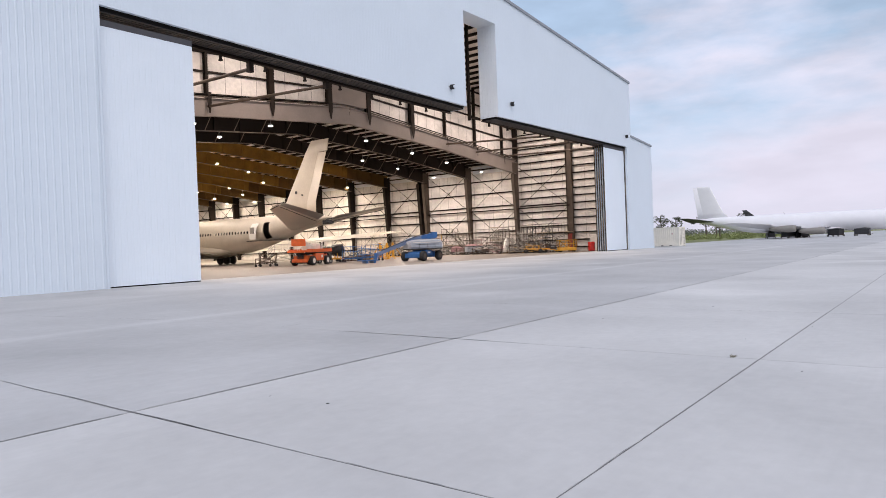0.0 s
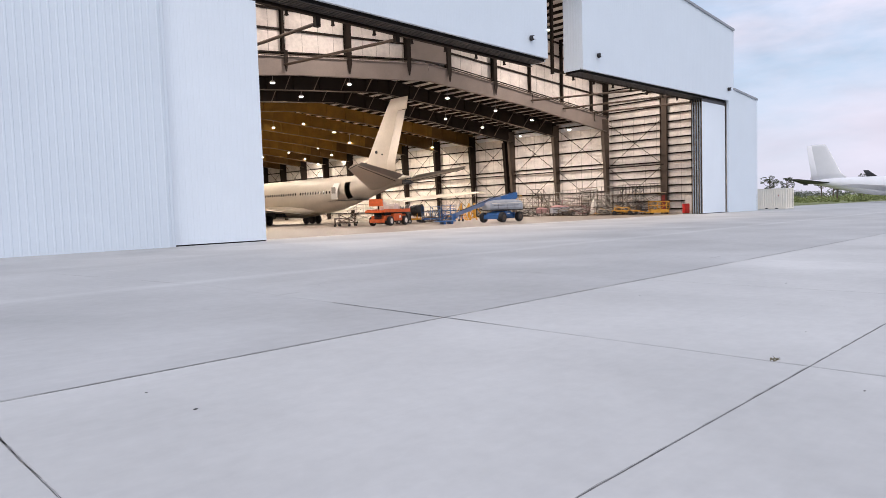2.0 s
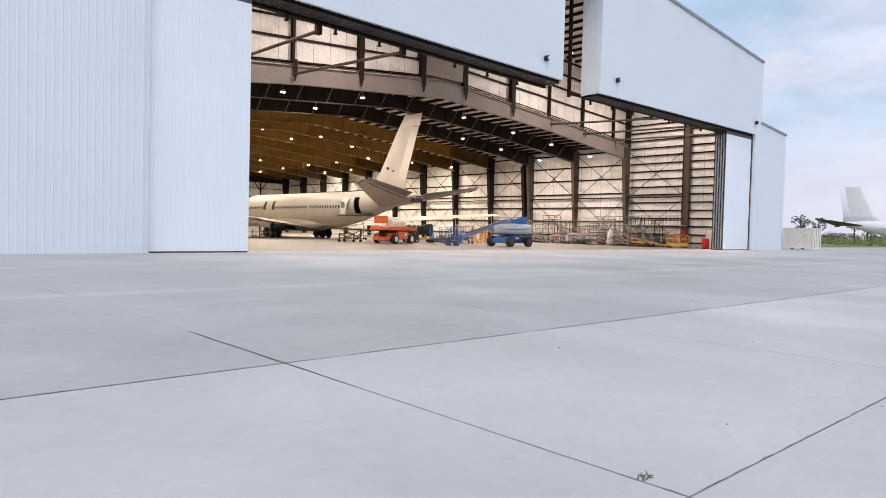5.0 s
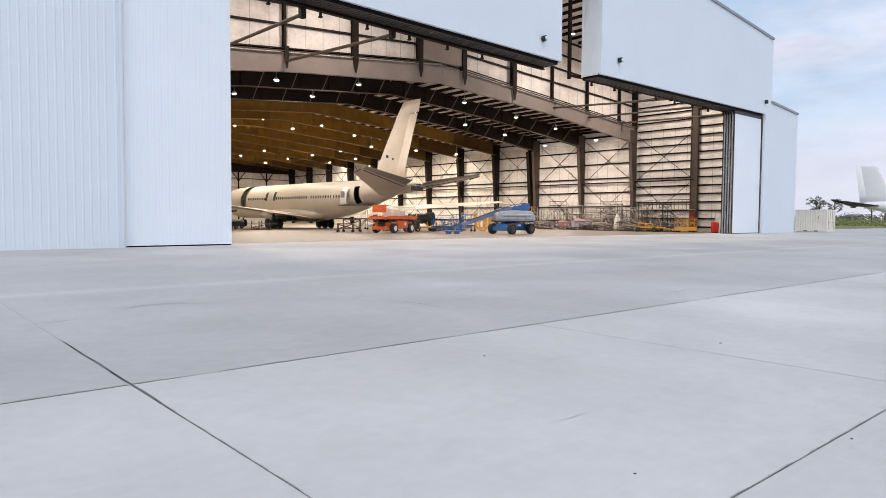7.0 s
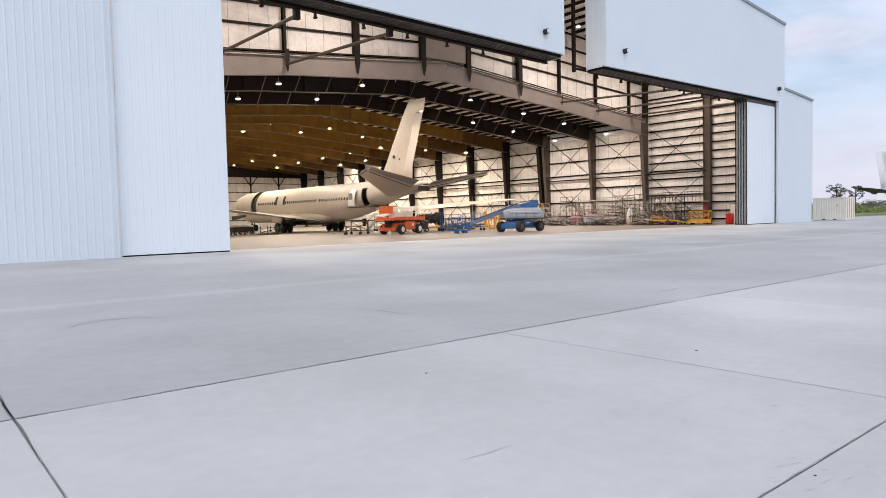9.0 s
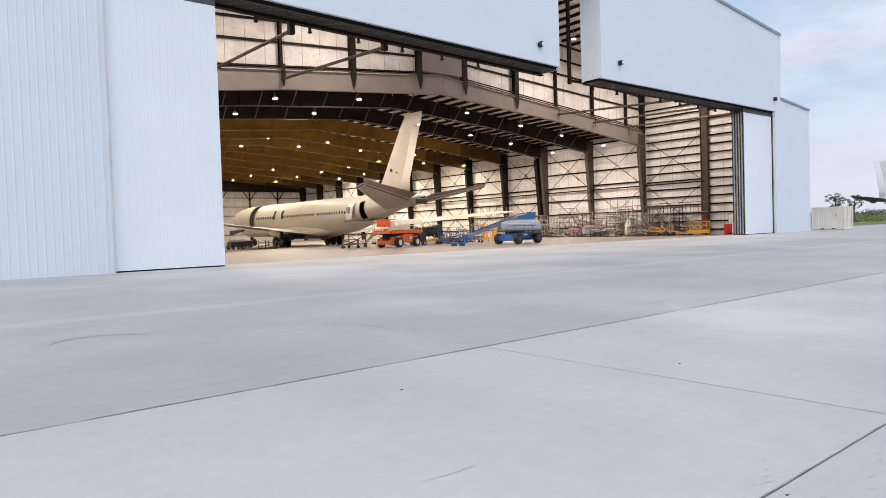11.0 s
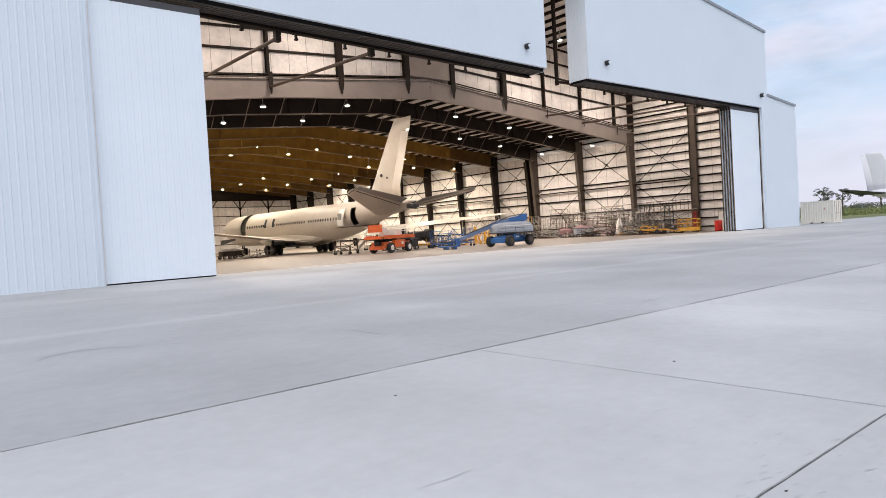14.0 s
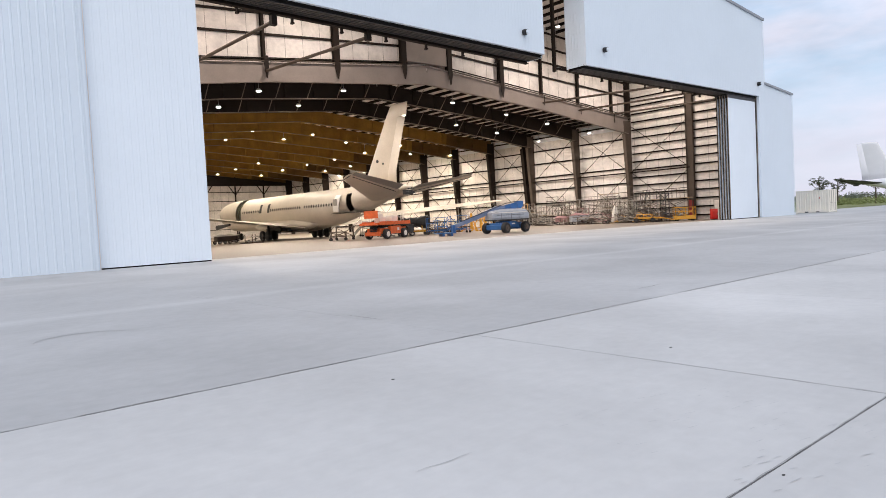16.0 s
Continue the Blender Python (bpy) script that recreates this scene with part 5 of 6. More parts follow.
# along the east wall
for x, y, r, w, d, h, m, lab in (
        (65.9, 58.2, 95, 2.2, 1.1, 2.2, M_GALV, "grey pipe work stand with handrails"),
        (65.4, 54.2, 92, 2.6, 1.2, 1.8, M_GALV, "long grey pipe work stand with steps"),
        (66.4, 49.8, 88, 2.0, 1.1, 2.5, M_WORN, "tall brown steel access stair stand"),
        (64.9, 46.6, 120, 2.4, 1.0, 1.2, M_GALV, "low grey pipe stand with steps"),
        (66.3, 43.6, 90, 2.6, 1.2, 2.2, M_GALV, "grey pipe work stand with a brown deck"),
        (64.6, 41.4, 70, 1.8, 1.0, 1.5, M_WORN, "worn brown step stand"),
        (66.5, 38.6, 92, 2.6, 1.1, 2.4, M_WORN, "tall brown pipe work stand"),
        (65.2, 36.8, 100, 2.2, 1.0, 1.4, M_GALV, "grey pipe step stand"),
        (63.8, 38.9, 60, 1.8, 0.9, 1.0, M_GALV, "low grey pipe stand")):
    work_stand(pose(x, y, 0, 0, 0, r), w, d, h, m, lab)
for x, y, r, w, d, h, m, lab in (
        (64.6, 57.0, 84, 1.8, 0.9, 1.5, M_GALV, "grey pipe step stand"),
        (64.3, 51.8, 96, 2.0, 0.9, 1.1, M_GALV, "low grey pipe step stand"),
        (64.6, 45.0, 90, 1.6, 0.9, 1.9, M_GALV, "grey pipe access steps"),
        (64.9, 40.0, 95, 1.6, 0.9, 1.9, M_GALV, "grey pipe access steps"),
        (64.2, 37.9, 80, 1.4, 0.8, 1.6, M_GALV, "narrow grey access steps"),
        (63.4, 35.2, 75, 1.6, 0.8, 1.2, M_WORN, "worn brown access steps")):
    work_stand(pose(x, y, 0, 0, 0, r), w, d, h, m, lab)
work_stand(pose(67.3, 34.6, 0, 0, 0, 90), 5.6, 0.9, 2.5, M_WORN, "tall worn pipe platform along the wall", True, False, M_PLANK)
for y in (43.0, 50.5, 58.0):
    work_stand(pose(67.4, y, 0, 0, 0, 90), 5.0, 0.9, 1.3, M_WORN, "long brown pipe wall platform with handrails", True, False, M_PLANK)
for x, y, r, n in ((65.6, 61.6, 88, 2), (65.6, 46.3, 90, 1), (65.9, 35.6, 90, 1), (65.6, 65.6, 90, 2), (65.6, 53.0, 90, 1), (65.7, 41.2, 90, 2)):
    scaffold(pose(x, y, 0, 0, 0, r), 2.1, 1.3, n)
cart(pose(63.4, 43.7, 0, 0, 0, -35), 2.3, 1.1, 1.1, M_PINK, "grey-blue tool cart under a faded red cover")
cart(pose(64.3, 47.0, 0, 0, 0, -40), 1.8, 1.0, 0.9, M_PINK, "low cart under a faded red cover", M_PINK)
cart(pose(63.4, 41.0, 0, 0, 0, -35), 2.2, 1.0, 0.7, M_GALV, "low cart with a dusty sheet over it", M_WORN)
covered_part(pose(63.5, 38.8, 0, 0, 0, 20))
dolly(pose(62.6, 33.9, 0, 0, 0, 100), "yellow pipe tow dolly", M_YELLOW)
dolly(pose(64.2, 33.0, 0, 0, 0, -60), "dark steel tow dolly", M_DARK)
dolly(pose(64.2, 36.2, 0, 0, 0, 80), "worn steel tow dolly", M_WORN)
cage(pose(64.2, 30.8, 0, 0, 0, -50))
cabinet(pose(65.0, 28.0, 0, 0, 0, -40))


def pipe_pile(at, n, m, label, seed, length=2.6):
    """Loose tubes and frame rails dropped in a heap."""
    rng = random.Random(seed)
    ob = thing("pipe_pile", label, "pipe pile", at, "heaps of tubes")
    for i in range(n):
        a = radians(rng.gauss(0, 22))
        l = length * rng.uniform(0.5, 1.0)
        z0, z1 = rng.uniform(0.05, 0.5) * (1 + i / n), rng.uniform(0.05, 1.0) * (0.6 + i / n)
        c = Vector((rng.uniform(-0.5, 0.5), rng.uniform(-0.6, 0.6), 0))
        d = Vector((math.cos(a), math.sin(a), 0)) * l / 2
        bm = B()
        if i == 0:
            z0 = z1 = 0.035
        pipe(bm, c - d + Vector((0, 0, z0)), c + d + Vector((0, 0, z1)), 0.032, 6)
        part("tube", bm, m[i % len(m)], ob)
    bm = B()
    for x in (-0.7, 0.7):
        bar(bm, (x, -0.6, 0.05), (x, 0.6, 0.05), 0.1, 0.1)
        bar(bm, (x, -0.5, 0.0), (x, -0.5, 0.9), 0.06, 0.06)
        bar(bm, (x, 0.5, 0.0), (x, 0.5, 0.9), 0.06, 0.06)
    bar(bm, (-0.7, 0.5, 0.05), (0.7, 0.5, 0.05), 0.08, 0.08)
    bar(bm, (-0.7, -0.5, 0.05), (0.7, -0.5, 0.05), 0.08, 0.08)
    part("rack", bm, M_WORN, ob)


for i, (x, y, r, n, m) in enumerate(((63.9, 35.0, 100, 16, (M_GALV, M_WORN)), (64.4, 32.6, 70, 14, (M_DARK, M_SLATE, M_WORN)), (63.2, 37.2, 95, 14, (M_GALV, M_WORN, M_YELLOW)),
                                     (63.6, 45.6, 80, 12, (M_GALV, M_WORN)), (64.2, 50.2, 100, 14, (M_GALV, M_WORN)), (64.0, 55.5, 85, 12, (M_WORN, M_GALV)),
                                     (46.0, 49.0, 60, 14, (M_DARK, M_WORN)), (39.0, 49.0, 40, 14, (M_DARK, M_GALV)), (29.0, 57.5, 20, 10, (M_DARK, M_GALV)))):
    pipe_pile(pose(x, y, 0, 0, 0, r), n, m, "heap of loose steel tubes in a low rack", 40 + i)
for i, (x, y, r, m) in enumerate(((63.3, 34.4, 80, (M_DARK, M_GALV, M_YELLOW)), (62.8, 36.3, 110, (M_WORN, M_DARK, M_GALV)), (62.6, 39.9, 75, (M_DARK, M_PINK, M_GALV)),
                                  (62.9, 42.5, 95, (M_DARK, M_WORN, M_GALV)), (63.2, 48.7, 85, (M_DARK, M_GALV)), (63.4, 53.6, 100, (M_WORN, M_DARK, M_PINK)),
                                  (47.3, 47.6, 40, (M_DARK, M_BLUE, M_YELLOW)), (44.8, 47.4, 10, (M_DARK, M_GALV)))):
    pipe_pile(pose(x, y, 0, 0, 0, r), 22, m, "dark tangled heap of tubes and frame parts", 80 + i, 3.0)


def frame_stand(at, w, h, m, label):
    """Tall open frame of square tube on casters, with a shelf."""
    ob = thing("frame_stand", label, "equipment stand", at, "tall frames by the wall")
    posts(ob, [(-w / 2, -0.4), (w / 2, -0.4), (-w / 2, 0.4), (w / 2, 0.4)], 0.15, h, 0.045, m, "post")
    for z in (0.5, h * 0.6, h):
        bm = B()
        for y in (-0.4, 0.4):
            bar(bm, (-w / 2, y, z), (w / 2, y, z), 0.07, 0.07)
        for x in (-w / 2, w / 2):
            bar(bm, (x, -0.4, z), (x, 0.4, z), 0.07, 0.07)
        part("rail", bm, m, ob)
    bm = B()
    bar(bm, (-w / 2, -0.4, 0.5), (w / 2, -0.4, h * 0.6), 0.05, 0.05)
    bar(bm, (w / 2, -0.4, h * 0.6), (-w / 2, -0.4, h), 0.05, 0.05)
    part("brace", bm, m, ob)
    bm = B()
    box(bm, -w / 2 + 0.05, w / 2 - 0.05, -0.36, 0.36, 0.54, 0.6)
    box(bm, -w * 0.3, w * 0.25, -0.3, 0.3, 0.6, 1.0)
    part("shelf", bm, M_WORN, ob)
    for x in (-w / 2, w / 2):
        for y in (-0.4, 0.4):
            caster(ob, x, y, 0.08)


for x, y, r, w, h, m, lab in ((66.2, 36.9, 85, 1.3, 3.3, M_DARK, "tall dark steel equipment frame"), (66.0, 34.3, 95, 1.0, 3.0, M_DARK, "tall dark steel equipment frame"),
                              (65.9, 40.6, 80, 1.2, 3.1, M_WORN, "tall brown steel equipment frame"), (66.1, 47.6, 92, 1.3, 2.8, M_WORN, "tall brown steel equipment frame"),
                              (64.7, 44.2, 60, 1.6, 1.9, M_PINK, "faded red steel equipment frame"), (66.2, 55.8, 88, 1.4, 2.9, M_WORN, "tall brown steel equipment frame")):
    frame_stand(pose(x, y, 0, 0, 0, r), w, h, m, lab)
# small personnel door in the east wall
pd = tagged(new("door_1"), "pale personnel door in the side wall", "door", "", "structure")
pd.matrix_basis = pose(XI1 - 0.24, 29.4, 0)
bm = B()
box(bm, -0.03, 0.03, -0.45, 0.45, 0.02, 2.05)
part("leaf", bm, M_LINER, pd)
bm = B()
for y in (-0.52, 0.45):
    box(bm, -0.05, 0.05, y, y + 0.07, 0.0, 2.12)
box(bm, -0.05, 0.05, -0.45, 0.45, 2.05, 2.12)
part("door_frame", bm, M_GALV, pd)
bm = B()
box(bm, -0.09, -0.031, 0.3, 0.4, 1.0, 1.06)
part("door_handle", bm, M_DARK, pd)
# carts seen under the wing
for x, y, r in ((27.6, 62.0, 10), (30.2, 66.0, -25), (33.0, 72.0, 30)):
    cart(pose(x, y, 0, 0, 0, r), 1.7, 0.9, 0.8, M_TARP, "small white-topped service cart", M_WORN)
work_stand(pose(41.5, 55.0, 0, 0, 0, -20), 2.2, 1.0, 1.1, M_GALV, "grey pipe work stand behind the tail", True, True)


# ---- outdoors ----
def container(at):
    L, W, H = 3.55, 2.3, 2.6
    ob = thing("shipping_container", "cream corrugated steel shipping container on the apron", "container", at)
    for y, f in ((-W / 2, 1), (W / 2, -1)):
        bm = B()
        x, pts = -L / 2 + 0.12, []
        while x < L / 2 - 0.12:
            pts += [(x, 0.0), (x + 0.09, 0.0), (x + 0.13, 0.04), (x + 0.22, 0.04), (x + 0.26, 0.0)]
            x += 0.27
        pts = [(min(a, L / 2 - 0.12), b) for a, b in pts]
        lo = [bm.verts.new((a, y + f * (0.03 + b), 0.25)) for a, b in pts]
        hi = [bm.verts.new((a, y + f * (0.03 + b), H - 0.1)) for a, b in pts]
        for i in range(len(pts) - 1):
            if pts[i + 1][0] > pts[i][0] + 1e-5:
                bm.faces.new((lo[i], lo[i + 1], hi[i + 1], hi[i]))
        part("side_panel", bm, M_CONT, ob)
    bm = B()
    for x in (-L / 2, L / 2 - 0.12):
        for y in (-W / 2, W / 2 - 0.12):
            box(bm, x, x + 0.12, y, y + 0.12, 0.0, H)
    for y in (-W / 2, W / 2 - 0.1):
        box(bm, -L / 2 + 0.12, L / 2 - 0.12, y, y + 0.1, 0.06, 0.25)
        box(bm, -L / 2 + 0.12, L / 2 - 0.12, y, y + 0.1, H - 0.1, H)
    for x in (-L / 2, L / 2 - 0.1):
        box(bm, x, x + 0.1, -W / 2 + 0.12, W / 2 - 0.12, 0.06, 0.22)
        box(bm, x, x + 0.1, -W / 2 + 0.12, W / 2 - 0.12, H - 0.1, H)
    part("corner_frame", bm, M_CONT, ob)
    bm = B()
    box(bm, -L / 2 + 0.05, L / 2 - 0.05, -W / 2 + 0.05, W / 2 - 0.05, H - 0.06, H - 0.02)
    box(bm, -L / 2 + 0.08, -L / 2 + 0.12, -W / 2 + 0.12, W / 2 - 0.12, 0.22, H - 0.1)
    part("roof_panel", bm, M_CONT, ob)
    for y in (-W / 2 + 0.12, 0.01):
        bm = B()
        box(bm, L / 2 - 0.08, L / 2 - 0.03, y, y + W / 2 - 0.14, 0.22, H - 0.1)
        d = part("door", bm, M_CONT, ob)
        for dy in (0.3, 0.75):
            bm = B()
            pipe(bm, (L / 2 - 0.005, y + dy, 0.2), (L / 2 - 0.005, y + dy, H - 0.12), 0.02, 6)
            box(bm, L / 2 - 0.02, L / 2 + 0.02, y + dy, y + dy + 0.3, 1.1, 1.14)
            part("lock_rod", bm, M_GALV, d)
    for x in (-0.6, 0.6):
        bm = B()
        box(bm, x - 0.18, x + 0.18, -W / 2 - 0.003, -W / 2 + 0.1, 0.06, 0.17)
        part("fork_pocket", bm, M_DARK, ob, "dark fork-lift pocket")
    bm = B()
    box(bm, 0.8, 0.87, -W / 2 - 0.05, -W / 2 + 0.03, 1.6, 1.8)
    part("lock_box", bm, M_GUARD, ob, "rusty red lock box")


for x, y, r, h in ((147.8, 25.4, 20, 1.2), (148.2, 22.0, -30, 1.9), (148.9, 19.0, 10, 1.3), (150.0, 13.6, 60, 1.5), (150.6, 9.0, 85, 1.4)):
    cart(pose(x, y, 0, 0, 0, r), 2.8, 1.6, h, M_DARK, "dark ground support cart beside the parked airplane", M_DARK)
container(pose(83.6, 25.15, 0, 0, 0, -92))

M_LEAF = mat("dark_foliage", (0.075, 0.09, 0.05), 0.8, 0, 0.3, 0.4, 3, 0, 0.35, True)
M_SHRUB = mat("scrub_foliage", (0.21, 0.24, 0.09), 0.85, 0, 0.4, 0.08, 3, 0, 0.4, True)
M_BARK = mat("grey_pine_bark", (0.12, 0.09, 0.07), 0.9, 0, 0.25, 3, 20, 0.4)
rng = random.Random(11)


def leaf_cloud(verts, faces, c, rx, rz, n, size):
    for _ in range(n):
        a, b = rng.uniform(0, 6.283), rng.uniform(-1, 1)
        r = rng.uniform(0.35, 1.0)
        h = math.sqrt(1 - b * b)
        p = Vector((c[0] + rx * r * h * math.cos(a), c[1] + rx * r * h * math.sin(a), c[2] + rz * r * b))
        u = Vector((rng.uniform(-1, 1), rng.uniform(-1, 1), rng.uniform(-0.6, 0.6))).normalized() * size * rng.uniform(0.6, 1.3)
        w = u.cross(Vector((rng.uniform(-1, 1), rng.uniform(-1, 1), rng.uniform(-1, 1)))).normalized() * size * rng.uniform(0.35, 0.7)
        k = len(verts)
        verts += [p - u, p + w, p + u, p - w]
        faces.append((k, k + 1, k + 2, k + 3))


def pine(at, h, seed):
    rng.seed(seed)
    ob = thing("pine_tree", "tall pine with a bare trunk and sparse flat-topped crown", "tree", at, "far pines")
    bm = B()
    lean = rng.uniform(-0.4, 0.4)
    top = Vector((lean, 0, h * 0.96))
    pipe(bm, (0, 0, 0), (lean * 0.5, 0, h * 0.55), 0.22, 8, 0.16)
    pipe(bm, (lean * 0.5, 0, h * 0.55), top, 0.16, 8, 0.04)
    verts, faces = [], []
    for i in range(38):
        t = rng.uniform(0.0, 1.0)
        z = h * (0.5 + 0.48 * t)
        a = rng.uniform(0, 6.283)
        reach = h * (0.10 + 0.24 * math.sin(math.pi * min(1.0, 0.25 + 0.75 * t))) * rng.uniform(0.35, 1.0)
        foot = max(h * 0.4, z - reach * rng.uniform(0.3, 0.8))
        e = Vector((lean * z / h + reach * math.cos(a), reach * math.sin(a), z))
        mid = Vector((lean * foot / h, 0, foot)).lerp(e, 0.55) - Vector((0, 0, reach * 0.1))
        pipe(bm, (lean * foot / h, 0, foot), mid, 0.055, 5, 0.04)
        pipe(bm, mid, e, 0.04, 5, 0.018)
        for _ in range(3):
            c = e + Vector((rng.gauss(0, 0.35), rng.gauss(0, 0.35), rng.gauss(0.05, 0.16)))
            leaf_cloud(verts, faces, c, h * 0.05, h * 0.036, 60, 0.075)
    part("trunk", bm, M_BARK, ob)
    me = bpy.data.meshes.new("crown")
    me.from_pydata([tuple(p) for p in verts], [], faces)
    me.materials.append(M_LEAF)
    crown = new("crown", me)
    crown.parent = ob


for i, (x, y, h) in enumerate(((204, 68.6, 8.3), (206, 64.6, 7.5), (214, 57.6, 9.0), (216, 54.0, 8.0), (236, 60.5, 9.4), (232, 51.0, 8.2))):
    pine(pose(x, y, -0.14), h, 100 + i)
rng.seed(5)
verts, faces = [], []
for _ in range(420):
    x = rng.uniform(190, 360)
    y = rng.uniform(38, 130)
    h = rng.uniform(0.7, 2.4) * (1.25 if x > 240 else 0.85)
    leaf_cloud(verts, faces, (x, y, h * 0.45 - 0.14), h * rng.uniform(0.8, 1.9), h * 0.55, 90, 0.25)
me = bpy.data.meshes.new("scrub")
me.from_pydata([tuple(p) for p in verts], [], faces)
me.materials.append(M_SHRUB)
tagged(new("scrub", me), "green scrub and bushes at the field's edge", "bushes", "", "stuff")
verts, faces = [], []
for i in range(260):
    x = 430 + rng.uniform(0, 60)
    y = -260 + i * 2.4 + rng.uniform(-3, 3)
    h = rng.uniform(4, 7.5)
    leaf_cloud(verts, faces, (x, y, h * 0.5), h * rng.uniform(0.6, 1.1), h * 0.45, 150, 0.55)
me = bpy.data.meshes.new("far_woods")
me.from_pydata([tuple(p) for p in verts], [], faces)
me.materials.append(mat("grey_green_woods", (0.15, 0.17, 0.13), 0.85, 0, 0.3, 0.05, 0.8, 0, 0.3, True))
tagged(new("far_woods", me), "dark line of woods beyond the field", "woods", "", "stuff")


# ---- apron slabs ----
def slab_mesh(w, d, m, g, name="slab"):
    bm = B()
    t = 0.025
    lo = [bm.verts.new((x, y, -t)) for x, y in ((g, g), (w - g, g), (w - g, d - g), (g, d - g))]
    mi = [bm.verts.new((x, y, -0.0024)) for x, y in ((g, g), (w - g, g), (w - g, d - g), (g, d - g))]
    e = g + 0.004
    hi = [bm.verts.new((x, y, 0)) for x, y in ((e, e), (w - e, e), (w - e, d - e), (e, d - e))]
    for a, b in ((lo, mi), (mi, hi)):
        for i in range(4):
            bm.faces.new((a[i], a[(i + 1) % 4], b[(i + 1) % 4], b[i]))
    bm.faces.new(hi)
    return mesh_of(name, bm, m)


SX, SN, SO = 5.0, 4.25, 6.1
near_me, old_me = slab_mesh(SX, SN, M_NEW, 0.006), slab_mesh(SX, SO, M_OLD, 0.0015)
paving = tagged(new("pavement_apron"), "pale grey concrete apron of square-jointed slabs", "pavement", "", "structure")
rest = []
for i in range(-24, 84):
    for j in range(-20, 4):
        d = SN if j < 0 else SO
        y = j * SN if j < 0 else j * SO
        if -5 <= i < 14 and j >= -4:
            again("slab", near_me if j < 0 else old_me, paving, pose(i * SX, y + (0.008 if j == 0 else 0), 0))
        else:
            rest.append((i * SX, y + (0.008 if j == 0 else 0), SX, d, 0 if j < 0 else 1))
verts, faces, idx = [], [], []
for x, y, w, d, k in rest:
    b = len(verts)
    g = 0.006 if k == 0 else 0.0015
    for z, e in ((-0.026, g), (-0.0024, g), (0.0, g + 0.004)):
        verts += [(x + e, y + e, z), (x + w - e, y + e, z), (x + w - e, y + d - e, z), (x + e, y + d - e, z)]
    for o in (0, 4):
        for q in range(4):
            faces.append((b + o + q, b + o + (q + 1) % 4, b + o + 4 + (q + 1) % 4, b + o + 4 + q))
            idx.append(k)
    faces.append((b + 8, b + 9, b + 10, b + 11))
    idx.append(k)
me = bpy.data.meshes.new("far_slabs")
me.from_pydata(verts, [], faces)
me.materials.append(M_NEW)
me.materials.append(M_OLD)
me.polygons.foreach_set("material_index", idx)
far = new("far_slabs", me)
far.parent = paving
tagged(far, kind="stuff")
bm = B()
box(bm, XW0, X0, 24.41, 26.6, -0.027, -0.001)
box(bm, X0, X1, 24.41, 26.29, -0.027, -0.001)
box(bm, X1, 420, 24.41, 33.0, -0.027, -0.001)
box(bm, -120, XW0, 24.41, 33.0, -0.027, -0.001)
struct("pavement_threshold", bm, M_OLD, "grey concrete strip along the hangar front", "pavement")

# worn marks on the apron: a curved tyre scuff, short cracks, and a weed in a joint
ARC_X, ARC_Y, ARC_R, ARC_A, ARC_B = 1.82, 4.4, 0.62, 0, 176
WEED_X, WEED_Y = 0.05, -3.96
M_SCUFF = mat("tyre_scuff", (0.395, 0.395, 0.395), 0.75, 0, 0.2, 3, 20)
M_FAINT = mat("faint_drag_mark", (0.46, 0.46, 0.465), 0.75, 0, 0.15, 3, 20)
M_CRACK = mat("dirt_filled_crack", (0.17, 0.165, 0.16), 0.9, 0, 0.5, 5, 30)


def mark(name, pts, w, label, material=M_SCUFF):
    bm = B()
    rows = []
    for i, p in enumerate(pts):
        q = pts[min(i + 1, len(pts) - 1)]
        o = pts[max(i - 1, 0)]
        d = Vector((q[0] - o[0], q[1] - o[1], 0)).normalized()
        s = Vector((-d.y, d.x, 0)) * w * 0.5 * math.sin(math.pi * (i + 0.4) / len(pts))
        rows.append((bm.verts.new(Vector((*p, 0.004)) + s), bm.verts.new(Vector((*p, 0.004)) - s)))
    for a, b in zip(rows, rows[1:]):
        bm.faces.new((a[0], a[1], b[1], b[0]))
    part(name, bm, material, paving, label)


mark("tyre_scuff", [(ARC_X + ARC_R * math.cos(radians(a)), ARC_Y + ARC_R * math.sin(radians(a))) for a in range(ARC_A, ARC_B, 5)], 0.035, "thin curved tyre scuff")
for x, y, l, a in ((-0.09, 4.0, 0.6, 5), (5.1, 3.05, 1.0, -89), (4.81, 8.29, 0.7, -72), (-0.98, 13.1, 2.4, -78), (-0.4, 9.6, 2.3, -82), (0.0, 2.5, 1.0, -90), (9.8, 0.9, 0.8, 3)):
    mark("crack", [(x + l * t * math.cos(radians(a)), y + l * t * math.sin(radians(a)) + 0.015 * math.sin(9 * t)) for t in (0, 0.2, 0.4, 0.6, 0.8, 1.0)], 0.014, "short dark surface crack", M_CRACK)
for x, y0, y1 in ((0.0, -1.4, 2.5), (-5.0, -2.0, 3.2)):
    mark("crack", [(x + 0.008 * math.sin(5 * i), y0 + (y1 - y0) * i / 14) for i in range(15)], 0.022, "dirty joint running on into the older slab", M_JOINT)
for x, y, l, a in ((1.83, -2.88, 0.42, -2),):
    mark("tyre_scuff", [(x + l * t * math.cos(radians(a)), y + l * t * math.sin(radians(a)) + 0.008 * math.sin(9 * t)) for t in (0, 0.2, 0.4, 0.6, 0.8, 1.0)], 0.007, "faint drag scuff", M_FAINT)
M_WEED = mat("dry_weed", (0.17, 0.15, 0.10), 0.9, 0, 0.3, 5)
rng.seed(3)
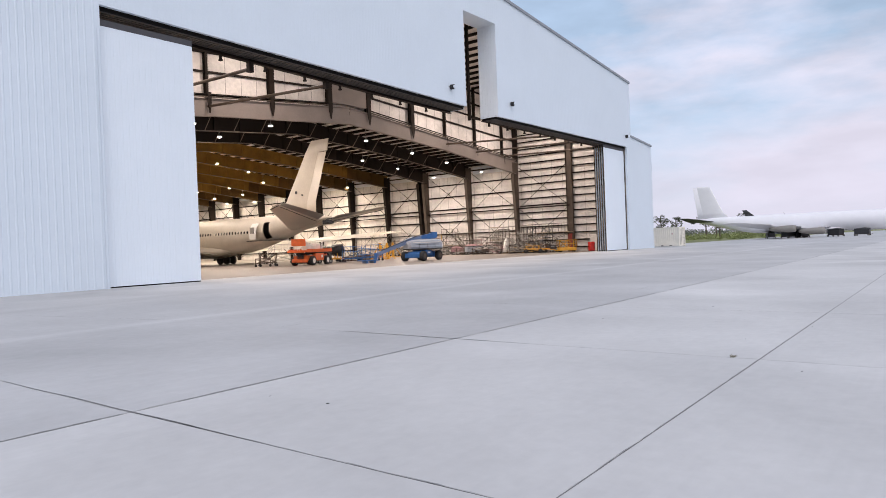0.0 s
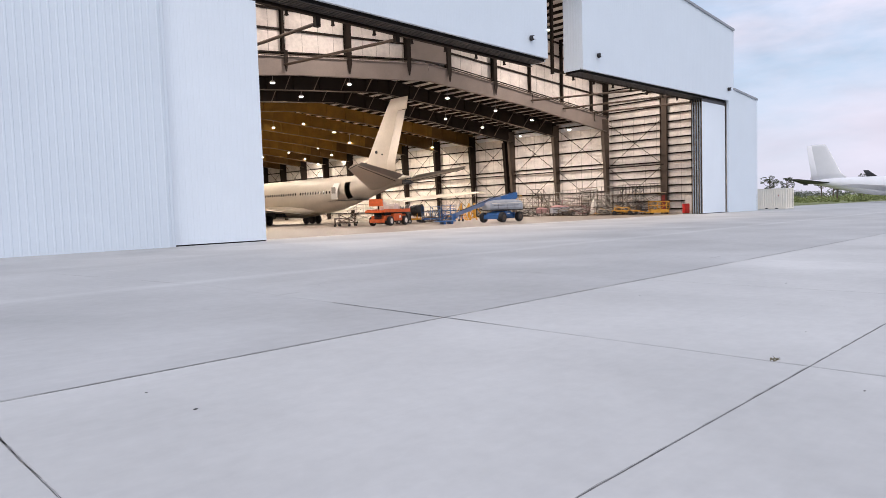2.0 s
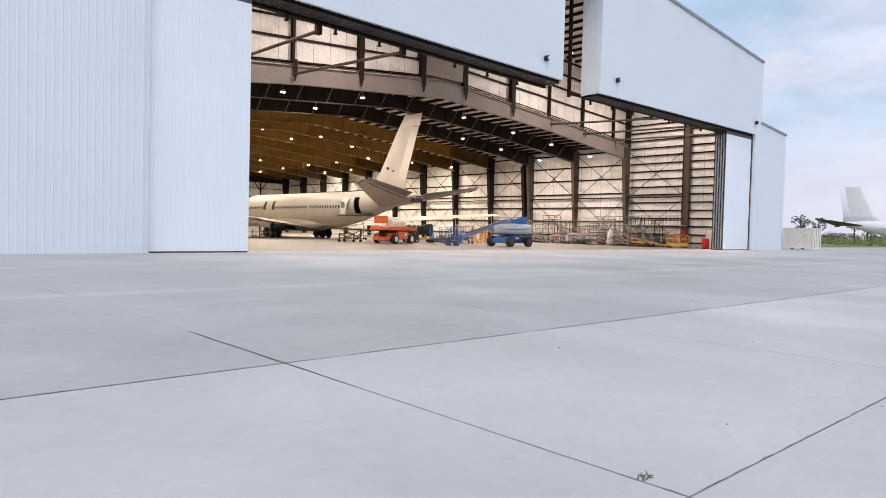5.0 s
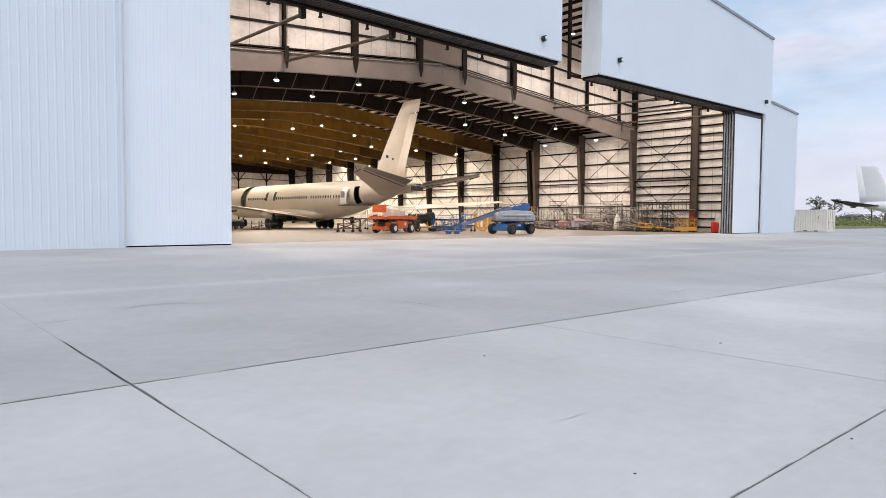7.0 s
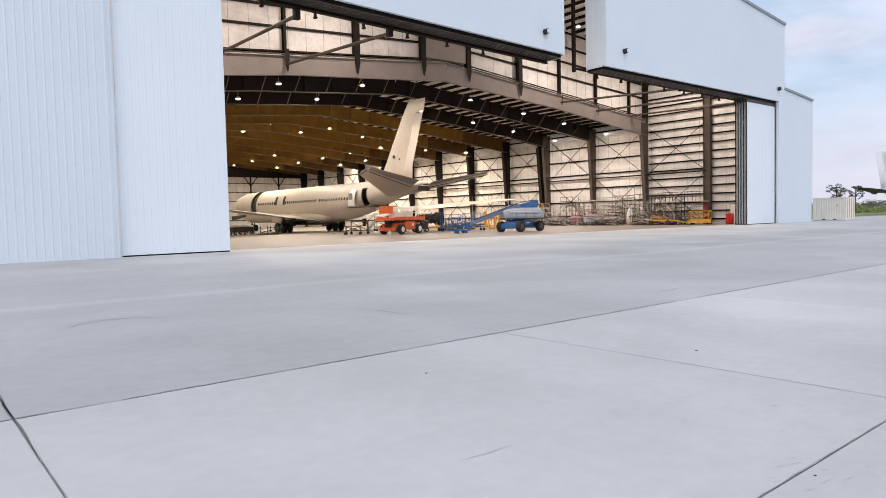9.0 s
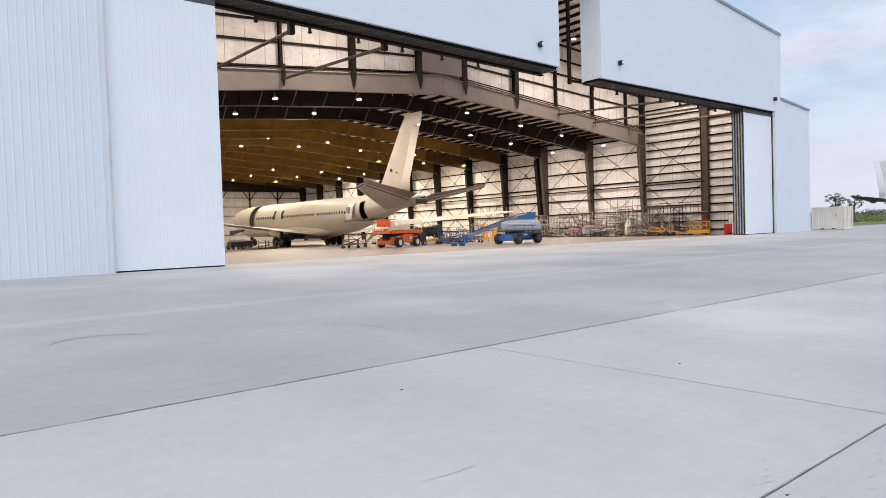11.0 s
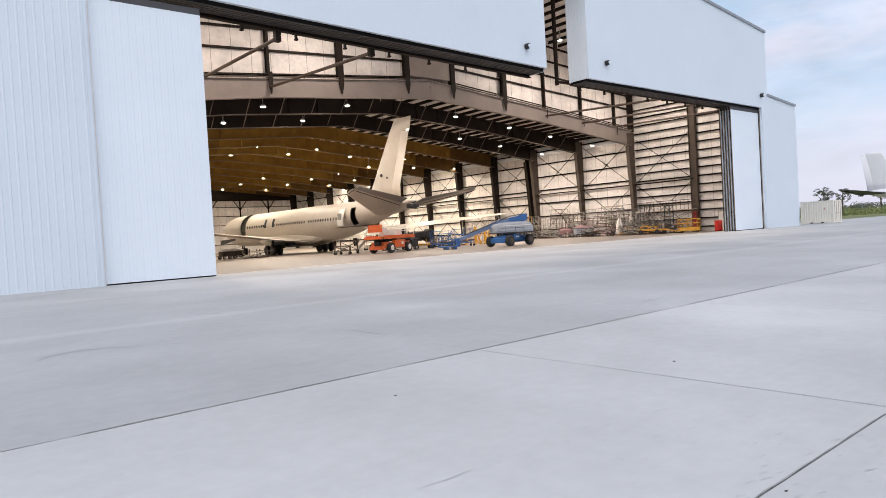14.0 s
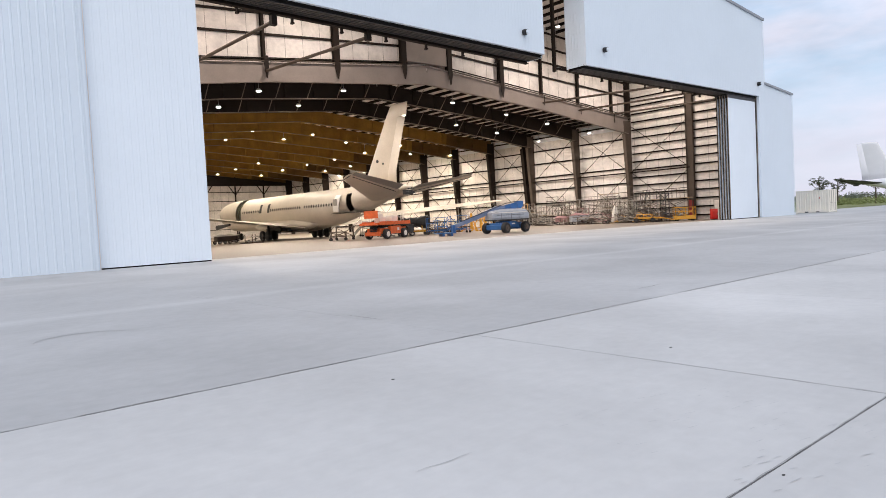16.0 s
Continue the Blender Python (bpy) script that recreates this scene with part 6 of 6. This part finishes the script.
weed = thing("weed_tuft", "small dry weed growing from a slab joint", "weed", pose(WEED_X, WEED_Y, 0))
bm = B()
for i in range(16):
    a, r, h = rng.uniform(0, 6.283), rng.uniform(0.015, 0.045), rng.uniform(0.006, 0.022)
    b = Vector((rng.uniform(-0.06, 0.06), rng.uniform(-0.02, 0.02), 0))
    pipe(bm, b, b + Vector((r * math.cos(a), r * math.sin(a), h)), 0.005, 4, 0.002)
part("stems", bm, M_WEED, weed)

# crumbled, dirt-filled edges along the joints
M_WEAR = mat("crumbled_joint_edge", (0.36, 0.355, 0.35), 0.9, 0, 0.4, 4, 40)


def joint_wear(p, q, seed, wide):
    r = random.Random(seed)
    p, q = Vector(p), Vector(q)
    d = (q - p).normalized()
    side = Vector((-d.y, d.x, 0))
    n = int((q - p).length / 0.12)
    bm = B()
    last = None
    for i in range(n + 1):
        c = p + d * (0.12 * i)
        w = wide * max(0.0, noise.noise(Vector((c.x * 0.7, c.y * 0.7, seed))) + 0.25) + r.uniform(0, 0.006)
        o = side * (r.uniform(-0.006, 0.006))
        now = (bm.verts.new(c + o + side * w + Vector((0, 0, 0.004))), bm.verts.new(c + o - side * w * 0.6 + Vector((0, 0, 0.004))))
        if last:
            bm.faces.new((last[0], last[1], now[1], now[0]))
        last = now
    part("joint_edge_wear", bm, M_WEAR, paving, "crumbled dirty joint edge")


joint_wear((-15, 0.01, 0), (45, 0.01, 0), 1, 0.05)
joint_wear((-15, -SN, 0), (30, -SN, 0), 2, 0.004)
for k, x in enumerate((-5.0, 0.0, 5.0)):
    joint_wear((x, -8.0, 0), (x, 2.4 if k == 1 else 0.0, 0), 3 + k, 0.007)

# small chips and pebbles lying on the slabs
rng.seed(8)
M_CHIP = mat("dark_stone_chip", (0.07, 0.068, 0.066), 0.8, 0, 0.3, 6)
for x, y, r in ((-3.88, -1.4, 0.012), (-3.94, -0.64, 0.008), (-0.53, -4.77, 0.008), (3.05, -1.02, 0.011), (3.07, -4.32, 0.008), (1.5, -3.76, 0.008), (5.6, -2.2, 0.012)):
    chip = thing("stone_chip", "small dark stone chip lying on the concrete", "stone", pose(x, y, 0), "chips on the apron")
    bm = B()
    loft(bm, [[(1.6 * w * r * (1 + 0.2 * math.sin(3 * a + x)) * math.cos(a), w * r * math.sin(a), z * r) for a in [math.pi * 2 * i / 8 for i in range(8)]] for z, w in ((0, 0.9), (0.25, 1.0), (0.5, 0.6))])
    part("stone", bm, M_CHIP, chip)
# faint parallel drag scratches across one slab
for k in range(70):
    x, y = rng.uniform(2.8, 4.4), rng.uniform(-4.9, -2.9)
    a, l = radians(rng.gauss(-14, 5)), rng.uniform(0.03, 0.11)
    mark("scratch", [(x + l * t * math.cos(a), y + l * t * math.sin(a)) for t in (0, 0.3, 0.7, 1.0)], 0.005, "faint drag scratch", M_FAINT)
